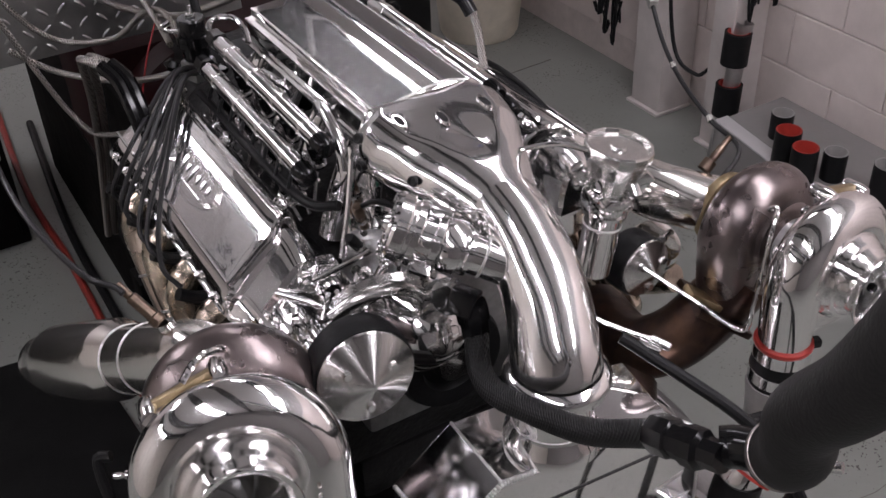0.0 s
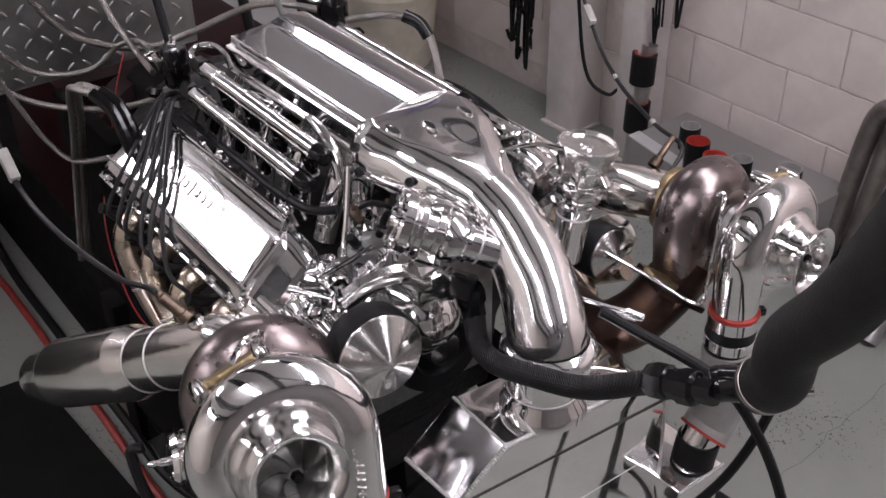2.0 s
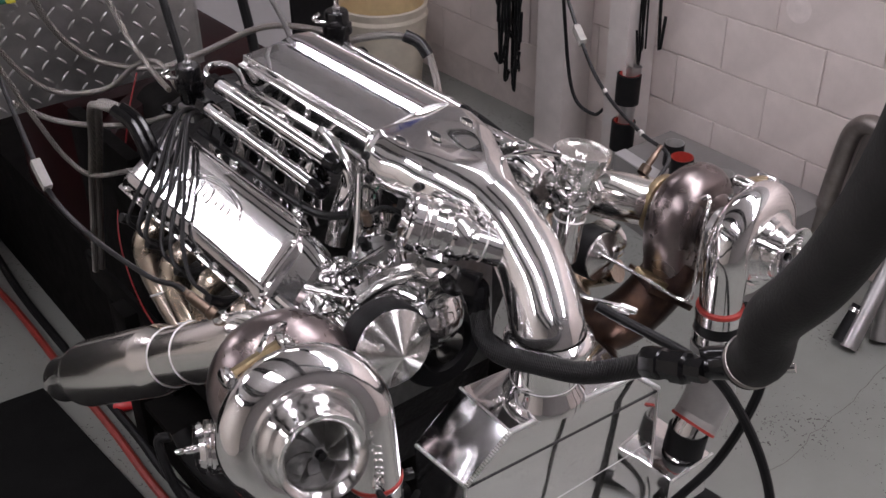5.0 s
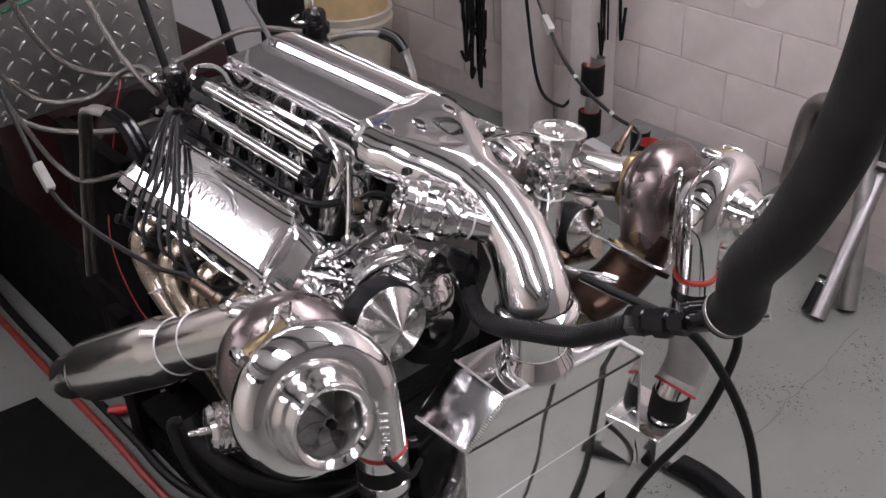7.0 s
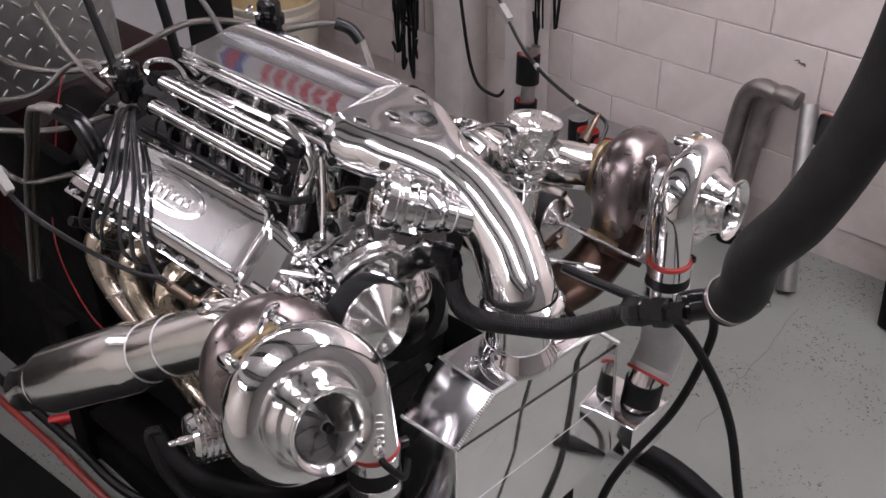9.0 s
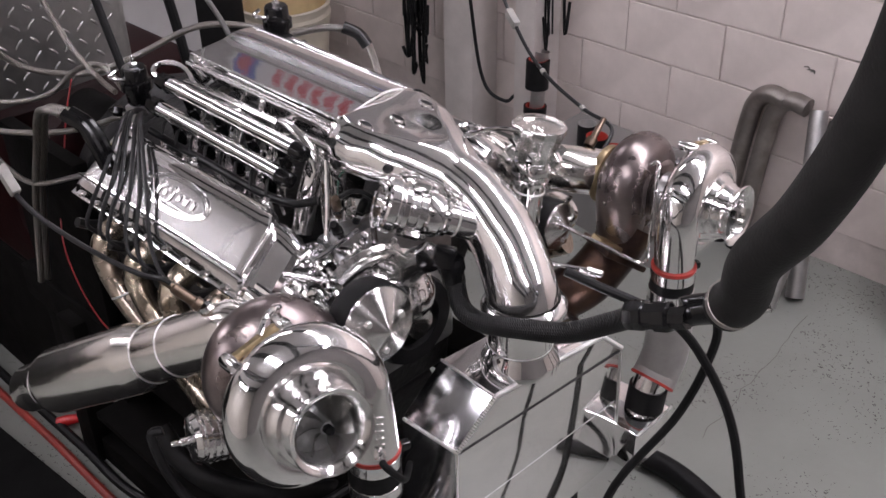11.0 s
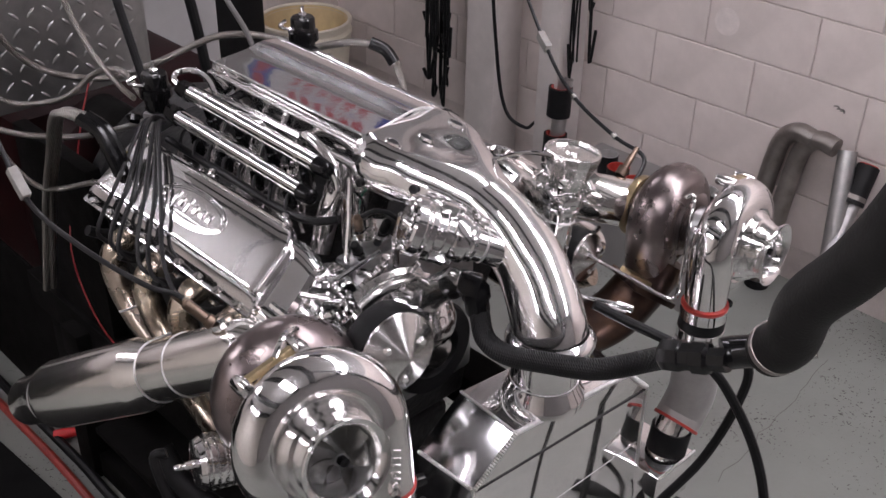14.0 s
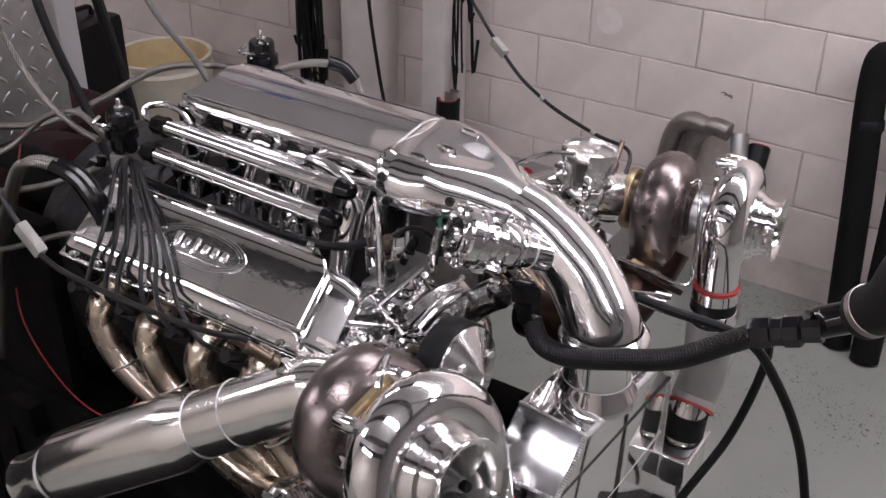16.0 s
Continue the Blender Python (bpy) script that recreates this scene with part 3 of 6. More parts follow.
part("sheet", block((0.004, 1.44, 0.22), (WALL_X - 0.019, 4.30, 3.21), (0, 0, 0), 0.001), mat("banner_white", (0.70, 0.69, 0.72), 0.6, 0.0, 0.08, 6), t, "white printed sheet")
BLUE = mat("banner_blue", (0.05, 0.08, 0.42), 0.6, 0.0, 0.1, 6)
RED = mat("banner_red", (0.55, 0.045, 0.06), 0.6, 0.0, 0.1, 6)
part("field", block((0.003, 0.22, 0.20), (WALL_X - 0.0235, 3.73, 3.21), (0, 0, 0), 0.001), BLUE, t, "blue printed field")
part("field", block((0.003, 0.20, 0.20), (WALL_X - 0.0235, 4.88, 3.21), (0, 0, 0), 0.001), BLUE, t, "blue printed field")
part("disc", turned([(0, 0), (0.06, 0), (0.06, 0.002), (0, 0.002)], (WALL_X - 0.0255, 4.88, 3.21), (-1, 0, 0), 28), RED, t, "red printed disc")
for k in range(6):
    part("bar", block((0.003, 0.075, 0.085 - 0.015 * (k % 2)), (WALL_X - 0.0235, 3.99 + 0.115 * k, 3.225), (8, 0, 0), 0.001), RED, t, "plain red bar in place of a letter")
part("bar", block((0.003, 0.66, 0.022), (WALL_X - 0.0235, 4.28, 3.125), (0, 0, 0), 0.001), BLUE, t, "plain blue line")

BOX_Y = 3.18         # front of the dark box
# made-up black box with a panelled front, filling the dark back left
t = thing("dark_backdrop", (-0.6, BOX_Y, 0), "long black box standing in for the dark area at the back left", "cupboard")
part("body", block((1.75, 0.6, 1.1), (-0.62, BOX_Y + 0.31, 0.55), bevel=0.01), STEEL_BLACK, t)
for k in range(3):
    part("door", block((0.56, 0.02, 0.98), (-1.20 + k * 0.575, BOX_Y, 0.54), bevel=0.004), STEEL_BLACK, t)

part("paint_patch", turned([(0, 0.0012), (0.036, 0.0010), (0.048, 0.0002)], (WALL_X - 0.0012, 1.765, 0.845), (-1, 0, 0), 28), mat("touched_up_paint", (0.70, 0.63, 0.60), 0.6, 0, 0.1, 30, 0.2, 120), wall_east, "lighter touched-up paint")
for k, (dy, dz, l) in enumerate(((0.0, 0.0, 0.022), (0.012, 0.006, 0.014), (-0.012, -0.004, 0.010))):
    part("scuff", pipe([(WALL_X - 0.001, 1.323 + dy, 0.672 + dz), (WALL_X - 0.001, 1.323 + dy - l, 0.675 + dz), (WALL_X - 0.001, 1.318 + dy - l, 0.668 + dz)], 0.0022, 6, 4), bpy.data.materials["crack_grime"], wall_east, "dark scuff on the paint")
t = thing("jumper_clamp", (0.405, 2.295, 0.0), "red-handled steel spring clamp lying on the floor", "clamp")
part("handle", turned([(0, 0), (0.013, 0.002), (0.016, 0.03), (0.012, 0.07), (0, 0.072)], (0.372, 2.33, 0.022), (0.75, -0.6, 0.12), 14), mat("red_vinyl", (0.50, 0.015, 0.02), 0.35), t)
part("jaw", block((0.05, 0.014, 0.016), (0.438, 2.277, 0.032), (0, 0, -38), 0.003), CHROME, t)

# ---- the engine ----
engine = thing("engine_block", (XC, 1.4, 0.6), "dark cast V8 engine block on the stand", "engine")
part("crankcase", prism([(-0.19, 0), (0.19, 0), (0.21, 0.16), (0.30, 0.33), (0.21, 0.46), (0, 0.36), (-0.21, 0.46), (-0.30, 0.33), (-0.21, 0.16)], 0.50, Matrix.Translation((XC, 1.70, 0.60)) @ pose(0, 0, 0, 90, 0, 0), 0.01), DARK, engine)
part("oil_pan", block((0.30, 0.48, 0.10), (XC, 1.44, 0.545), bevel=0.02), DARK, engine)
part("bell_housing", turned([(0.20, 0), (0.23, 0.02), (0.23, 0.16), (0.26, 0.18), (0.26, 0.22), (0.0, 0.22)], (XC, 1.70, 0.86), (0, 1, 0), 40), DARK, engine)
part("valley_tray", block((0.30, 0.46, 0.02), (XC, 1.44, 1.03), bevel=0.004), DARK, engine)
part("timing_cover", block((0.30, 0.05, 0.36), (XC, 1.165, 0.90), bevel=0.012), CAST, engine, "cast aluminium front cover")

for side in (0, 1):
    head = thing("cylinder_head", mx((0.42, 1.42, 0.98), side), "polished cylinder head, bolted along its edge", "cylinder head", "cylinder heads")
    poly = [(0.318, 1.04), (0.33, 1.075), (0.455, 1.085), (0.50, 1.02), (0.46, 0.93), (0.36, 0.955)]
    if side:
        poly = [(2 * XC - x, z) for x, z in poly]
    part("casting", prism(poly, 0.52, Matrix.Translation((0, 1.68, 0)) @ pose(0, 0, 0, 90, 0, 0), 0.004), CHROME, head)
    part("rail_flange", block((0.022, 0.53, 0.010), mx((0.309, 1.42, 1.066), side), (0, -25 if not side else 25, 0), 0.003), CHROME, head)
    for k in range(9):
        part("bolt", hexnut(bmesh.new(), mx((0.301, 1.185 + k * 0.058, 1.071), side), (-0.42 if not side else 0.42, 0, 0.9), 0.0058, 0.008), CHROME, head)
    for k in range(4):
        y = 1.245 + k * 0.118
        part("spark_boot", pipe([mx((0.345, y + 0.03, 1.0), side), mx((0.30, y + 0.03, 1.012), side), mx((0.272, y + 0.03, 1.03), side)], 0.010, 10, 5), PLASTIC_BLACK, head)

# valve covers
VC = [(0.302, 1.072), (0.306, 1.086), (0.314, 1.0965), (0.324, 1.1035), (0.344, 1.1185), (0.372, 1.1395), (0.392, 1.1545), (0.402, 1.1605), (0.412, 1.1630), (0.424, 1.1610), (0.436, 1.1520), (0.446, 1.139), (0.452, 1.118), (0.455, 1.080)]


def valve_cover(side):
    t = thing("valve_cover", mx((0.38, 1.42, 1.07), side), "mirror-polished aluminium valve cover with an engraved oval badge", "valve cover", "valve covers")

    def front(x):
        u = (x - 0.302) / 0.153
        return 1.150 + (0.012 * u if u < 0.6 else 0.0072 + 0.16 * (u - 0.6))

    rings = []
    for s, inset in ((0.0, 0.016), (0.006, 0.005), (0.018, 0.0), (0.07, 0.0), (0.5, 0.0), (0.93, 0.0), (0.96, 0.0), (0.985, 0.006), (1.0, 0.022)):
        ring = []
        for x, z in VC:
            y = front(x) * (1 - s) + 1.672 * s
            cx = 0.378
            dz = max(0.0, (z - 1.075) / 0.088)
            ring.append(mx((x + (cx - x) * inset * 6 * dz, y, z - inset * 0.9 * dz), side))
        ring += [mx((0.455, ring[-1][1], 1.070), side), mx((0.302, ring[0][1], 1.066), side)]
        rings.append(ring)
    part("cover", loft(rings), POLISHED, t, sharp=22)
    n = Vector((-0.6, 0, 0.8))
    part("lip", pipe([mx((x, front(x) + 0.010, z + 0.0012), side) for x, z in ((0.318, 1.0995), (0.344, 1.1185), (0.372, 1.1395), (0.392, 1.1545), (0.410, 1.1625))], 0.0028, 8, 4), POLISHED, t, "rolled lip of the lid")
    skirt = []
    for y, drop, pinch in ((1.175, 0.016, 0.0), (1.140, 0.022, 0.05), (1.112, 0.034, 0.14), (1.106, 0.044, 0.22)):
        ring = [mx((x + (0.39 - x) * pinch, y + 0.10 * max(0.0, x - 0.36), max(1.052, z - drop)), side) for x, z in VC]
        skirt.append(ring + [mx((0.452, y, 1.045), side), mx((0.308, y, 1.045), side)])
    part("front_skirt", loft(skirt), CHROME, t, "stepped front end of the cover", sharp=25)
    # the lid's long rolled seam
    part("seam", pipe([mx((0.4215, 1.215, 1.1635), side), mx((0.4215, 1.45, 1.1635), side), mx((0.4215, 1.675, 1.1635), side)], 0.0035, 8, 3), POLISHED, t)
    part("seam", pipe([mx((0.318, 1.168, 1.1015), side), mx((0.318, 1.45, 1.1015), side), mx((0.318, 1.675, 1.1015), side)], 0.0022, 8, 3), POLISHED, t)
    # bolts with collars along the inner edge
    for y in (1.235, 1.45, 1.66):
        bm = bmesh.new()
        lathe(bm, [(0, 0), (0.011, 0), (0.011, 0.007), (0.008, 0.010), (0, 0.010)], at(mx((0.436, y, 1.150), side), (0.35 if not side else -0.35, 0, 0.94)), 20)
        hexnut(bm, mx((0.4395, y, 1.1595), side), (0.35 if not side else -0.35, 0, 0.94), 0.0065, 0.008)
        part("bolt", bm, CHROME, t)
    if side == 0:
        u = Vector((0.8, 0, 0.6))
        c = Vector((0.3650, 1.405, 1.1356)) 

        def ring(a, b, r):
            P = [c + Vector((0, 1, 0)) * (a * math.cos(2 * math.pi * k / 64)) + u * (b * math.sin(2 * math.pi * k / 64)) for k in range(65)]
            return sweep(bmesh.new(), P, r, 6, False)
        part("badge_ring", ring(0.096, 0.034, 0.0013), CHROME, t, "polished engraved oval line")
        part("badge_ring", ring(0.090, 0.030, 0.0009), CHROME, t, "polished engraved oval line")
        part("badge_ring", ring(0.084, 0.026, 0.0007), CHROME, t, "polished engraved oval line")
        for k, (w, h) in enumerate(((0.012, 0.030), (0.009, 0.017), (0.006, 0.030), (0.010, 0.016), (0.010, 0.017), (0.010, 0.016))):
            y = 1.405 + 0.052 - k * 0.021
            m = Matrix.Translation(c + Vector((0, y - 1.405, 0)) + n * 0.0004) @ Matrix((Vector((0, -1, 0)), u, n)).transposed().to_4x4()
            part("badge_bar", box(bmesh.new(), (w, h, 0.0018), m, 0.0005), BRUSHED, t, "engraved plain bar")
        part("badge_bar", box(bmesh.new(), (0.10, 0.0035, 0.0018), Matrix.Translation(c - u * 0.0175 + n * 0.0004) @ Matrix((Vector((0, -1, 0)), u, n)).transposed().to_4x4(), 0.0005), BRUSHED, t, "engraved plain bar")
    return t


valve_cover(0)
valve_cover(1)


# intake manifold with its plenum, transition and elbow
def intake():
    t = thing("intake_manifold", (XC, 1.40, 1.10), "polished sheet aluminium intake plenum with a long elbow", "intake manifold")
    S = [(0.612, 1.190), (0.574, 1.214), (0.566, 1.228), (0.566, 1.259), (0.568, 1.2635), (0.5770, 1.2655), (0.5795, 1.2765), (0.5815, 1.2785), (0.61, 1.2803), (0.64, 1.2823), (0.656, 1.2838), (0.668, 1.2860), (0.680, 1.2892), (0.690, 1.2912), (0.700, 1.2918), (0.731, 1.2885), (0.7350, 1.2850), (0.738, 1.2690), (0.746, 1.2655), (0.748, 1.260), (0.747, 1.228), (0.738, 1.214), (0.70, 1.190)]
    rings = []
    for y, g in ((1.188, 0), (1.30, 0), (1.45, 0), (1.60, 0), (1.62, 0), (1.640, 0.001), (1.646, 0.004)):
        rings.append([(x + (0.655 - x) * g * 6, y, z - g) for x, z in S])
    part("plenum", loft(rings), SHEET, t, sharp=20)
    # weld bead along the joint of plenum and transition
    bm = bmesh.new()
    front = [(0.566, 1.228), (0.564, 1.262), (0.5735, 1.2705), (0.583, 1.279), (0.61, 1.2848), (0.64, 1.2898), (0.665, 1.2937), (0.685, 1.2955), (0.70, 1.2942), (0.72, 1.2890), (0.733, 1.2815), (0.745, 1.266), (0.747, 1.228)]
    for a, b in zip(front, front[1:]):
        bead(bm, (a[0], 1.187, a[1] + 0.0005), (b[0], 1.187, b[1] + 0.0005), 0.0022)
    part("weld", bm, WELD, t)
    bm = bmesh.new()
    bead(bm, (0.566, 1.29, 1.224), (0.566, 1.19, 1.224), 0.0026)
    part("weld", bm, WELD, t)
    # polished rods added along the edges to catch a bright highlight line
    for x, z in ((0.5665, 1.2622), (0.5790, 1.2775), (0.7335, 1.2868)):
        part("highlight_rod", pipe([(x, 1.192, z), (x, 1.40, z), (x, 1.636, z)], 0.0030, 10, 3), POLISHED, t, "thin polished rod added to catch a bright highlight along the edge")
    # lower stepped flange lines of the plenum
    for dx, z in ((0.0, 1.2235), (0.009, 1.2125)):
        part("flange", block((0.012, 0.44, 0.004), (0.5625 + dx, 1.425, z), bevel=0.001), POLISHED, t)
        part("flange", block((0.012, 0.44, 0.004), (0.7475 - dx, 1.425, z), bevel=0.001), POLISHED, t)
    # lofted transition
    st = [  # y, centre x, centre z, half width, half height, squareness
        (1.190, 0.655, 1.2360, 0.104, 0.0500, 3.2), (1.182, 0.655, 1.2365, 0.114, 0.0515, 2.1), (1.160, 0.655, 1.2345, 0.121, 0.0525, 2.3),
        (1.130, 0.654, 1.2320, 0.118, 0.0525, 2.2), (1.100, 0.654, 1.2300, 0.108, 0.0515, 2.5), (1.070, 0.654, 1.2270, 0.096, 0.0500, 2.05),
        (1.040, 0.654, 1.2240, 0.083, 0.0475, 2.0), (1.010, 0.654, 1.2170, 0.070, 0.0480, 2.0), (0.980, 0.654, 1.2080, 0.058, 0.0490, 2.0),
        (0.955, 0.654, 1.1985, 0.051, 0.0495, 2.0)]
    fine = []
    for p, q in zip(st, st[1:]):
        fine += [tuple(u + (v - u) * k / 4 for u, v in zip(p, q)) for k in range(4)]
    fine.append(st[-1])
    rings = []
    for i, (y, cx, cz, a, b, e) in enumerate(fine):
        ring = []
        lean = max(0.0, (1.04 - y) / 0.09) * 0.020
        cut = 1.0 + 0.26 * max(0.0, min(1.0, (y - 0.985) / 0.15))     # how far the flat top sheet slices the oval
        for k in range(144):
            w = 2 * math.pi * k / 144
            c, s = math.cos(w), math.sin(w)
            x = a * math.copysign(abs(c) ** (2 / e), c)
            z = b * math.copysign(abs(s) ** (2 / e), s)
            if z > 0:
                z = min(z * cut, b)
            # a shallow hollow down the middle of the top sheet
            hollow = (0.005 * math.exp(-((y - 1.085) / 0.045) ** 2) * math.exp(-(x / 0.040) ** 2) + 0.0045 * max(0.0, 1 - abs(x - 0.012) / 0.035) * max(0.0, 1 - abs(y - 1.065) / 0.05)) if s > 0.2 else 0.0
            ring.append((cx + x, y + lean * z / b, cz + z - hollow))
        rings.append(ring)
    part("transition", loft(rings), BUFFED, t, sharp=24)
    elbow = [(0.654, 0.985, 1.2070), (0.6535, 0.960, 1.1985), (0.653, 0.940, 1.189), (0.650, 0.905, 1.168), (0.643, 0.866, 1.140), (0.633, 0.834, 1.105), (0.625, 0.814, 1.078), (0.621, 0.806, 1.055), (0.620, 0.803, 1.035)]
    ep = smooth_path(elbow, 8)
    part("elbow", sweep(bmesh.new(), ep, [0.0508 + 0.0099 * min(1, k / (len(ep) - 1) * 1.25) for k in range(len(ep))], 56, False), BUFFED, t, sharp=60)
    bm = bmesh.new()
    lathe(bm, [(0.0500, -0.0015), (0.0512, 0), (0.0500, 0.0015)], at((0.6525, 0.934, 1.187), (-0.05, -0.72, -0.50)), 48)
    part("weld", bm, WELD, t)
    part("flange", turned([(0.0600, 0.016), (0.0650, 0.013), (0.0700, 0.0075), (0.0715, 0.004), (0.0715, -0.002), (0.0680, -0.006), (0.0680, -0.012), (0.056, -0.018)], (0.620, 0.804, 1.056), (0, 0.03, 1), 48), CHROME, t, "polished clamp flange")
    # oval slots and screw holes
    for p, ax in (((0.5864, 1.1326, 1.2852), (-0.06, -0.09, 1)), ((0.644, 1.1153, 1.2818), (0.03, -0.15, 1)), ((0.7154, 1.118, 1.2837), (0.05, -0.10, 1))):
        m = at(p, ax, (0, 1, 0)) @ pose(0, 0, 0, 0, 0, 90) @ Matrix.Diagonal((1, 0.40, 1, 1))
        slot = part("slot", lathe(bmesh.new(), [(0.0125, 0.0010), (0.0140, 0.0034), (0.0165, 0.0034), (0.0190, -0.001)], m, 32), POLISHED, t, "rolled rim of an oval access slot")
        # dark disc over uncut sheet stands for the shade in the slot
        part("opening", lathe(bmesh.new(), [(0, 0.0018), (0.0134, 0.0022)], m, 32), DARK, slot, "dark disc standing for the shade inside the slot")
    for p, ax in (((0.5385, 1.168, 1.259), (-0.8, -0.2, 0.55)), ((0.5600, 1.055, 1.240), (-0.8, -0.35, 0.5)), ((0.5335, 1.155, 1.222), (-1, -0.2, -0.1)), ((0.7700, 1.165, 1.259), (0.8, -0.2, 0.55))):
        bm = turned([(0, 0.0), (0.004, 0.0), (0.0046, 0.003), (0.0068, 0.0035), (0.0080, -0.002)], p, ax, 20)
        part("screw", bm, DARK, t, "dark recessed screw")
    # runners
    for k in range(4):
        y = 1.245 + k * 0.118
        for side in (0, 1):
            part("runner", pipe([mx((0.585, y, 1.215), side), mx((0.560, y, 1.175), side), mx((0.535, y, 1.12), side), mx((0.515, y, 1.06), side)], 0.021, 16, 6), CHROME, t)
    part("vacuum_pipe", pipe([(0.556, 1.335, 1.225), (0.548, 1.315, 1.244), (0.541, 1.27, 1.244), (0.535, 1.225, 1.225), (0.528, 1.205, 1.19)], 0.0095, 14, 8), CHROME, t)
    part("bracket", pipe([(0.545, 1.50, 1.205), (0.53, 1.49, 1.232), (0.535, 1.44, 1.236), (0.548, 1.43, 1.215)], 0.006, 10, 6), CHROME, t)
    return t


intake()

# fuel rails
for side in (0, 1):
    for a, b, r in (((0.505, 1.222, 1.2365), (0.505, 1.612, 1.2440), 0.0145), ((0.474, 1.228, 1.1965), (0.479, 1.618, 1.2010), 0.0145)):
        a, b = Vector(mx(a, side)), Vector(mx(b, side))
        t = thing("fuel_rail", a, "polished round fuel rail with black end fittings", "fuel rail", "fuel rails")
        ax = (b - a).normalized()
        L = (b - a).length
        part("tube", turned([(0, 0.0), (r, 0.0), (r, L), (0, L)], a, ax, 24), CHROME, t)
        for y in range(4):
            part("clamp", turned([(r, -0.005), (r + 0.0012, -0.004), (r + 0.0012, 0.004), (r, 0.005)], a + ax * (0.05 + y * 0.095), ax, 24), BRUSHED, t)
        part("end_fitting", turned([(0, -0.024), (0.010, -0.024), (0.0140, -0.021), (0.0150, -0.006), (0.0162, -0.004), (0.0162, 0.006), (r, 0.007)], a, ax, 20), BLACK, t, "black hexagonal fitting")
        part("end_fitting", turned([(0, 0.030), (0.012, 0.030), (0.0165, 0.026), (0.0165, 0.006), (0.0185, 0.004), (0.0185, -0.006), (r, -0.008)], b, ax, 6), BLACK, t, "black hexagonal fitting")
    # injectors and their leads between the rails
    r2 = random.Random(11 + side)
    for k in range(4):
        for rx, rz, row in ((0.505, 1.2365, 0), (0.476, 1.199, 1)):
            y = 1.275 + k * 0.094 + row * 0.012
            t = thing("fuel_injector", mx((rx + 0.012, y, rz - 0.06), side), "black fuel injector under the rail", "injector", "injectors")
            ax = (0.25 if not side else -0.25, 0, -0.97)
            part("body", turned([(0.0085, 0.012), (0.0085, 0.03), (0.0105, 0.032), (0.0105, 0.055), (0.007, 0.06), (0.007, 0.075), (0, 0.075)], mx((rx, y, rz), side), ax, 14), BLACK, t)
            part("connector", block((0.022, 0.014, 0.014), mx((rx + 0.016, y, rz - 0.036), side), (0, 30 if not side else -30, 0), 0.002), PLASTIC_BLACK, t)
            part("collar", turned([(0.0118, 0.062), (0.0118, 0.068), (0.006, 0.069)], mx((rx, y, rz), side), ax, 14), CHROME, t)
    # nuts, studs and linkages that glint in the valley
    for k in range(34):
        x, y = r2.uniform(0.452, 0.565), r2.uniform(1.235, 1.64)
        z = 1.10 + 0.55 * max(0, x - 0.47) + r2.uniform(-0.01, 0.035)
        t = thing("stud", mx((x, y, z), side), "small polished stud with a nut on the engine", "stud", "valley studs")
        ax = (r2.uniform(-0.5, 0.5), r2.uniform(-0.4, 0.4), 1)
        bm = turned([(0, -0.03), (0.003, -0.03), (0.003, 0.016), (0, 0.017)], mx((x, y, z), side), ax, 8)
        hexnut(bm, mx((x, y, z), side), ax, r2.uniform(0.005, 0.0075), 0.007)
        part("nut", bm, CHROME, t)
    part_parent = thing("wiring_loom", mx((0.462, 1.42, 1.12), side), "black injector wiring loom along the valve cover", "wiring")
    part("loom", pipe([mx((0.465, 1.64, 1.15), side), mx((0.468, 1.55, 1.145), side), mx((0.462, 1.42, 1.150), side), mx((0.468, 1.30, 1.142), side), mx((0.474, 1.21, 1.150), side), mx((0.50, 1.17, 1.16), side)], 0.0075, 10, 6), PLASTIC_BLACK, part_parent)
    for k in range(8):
        y = 1.27 + k * 0.047
        part("lead", pipe([mx((0.464, y, 1.148), side), mx((0.478, y + 0.01, 1.168), side), mx((0.492, y + 0.012, 1.175), side)], 0.0035, 7, 5), PLASTIC_BLACK, part_parent)

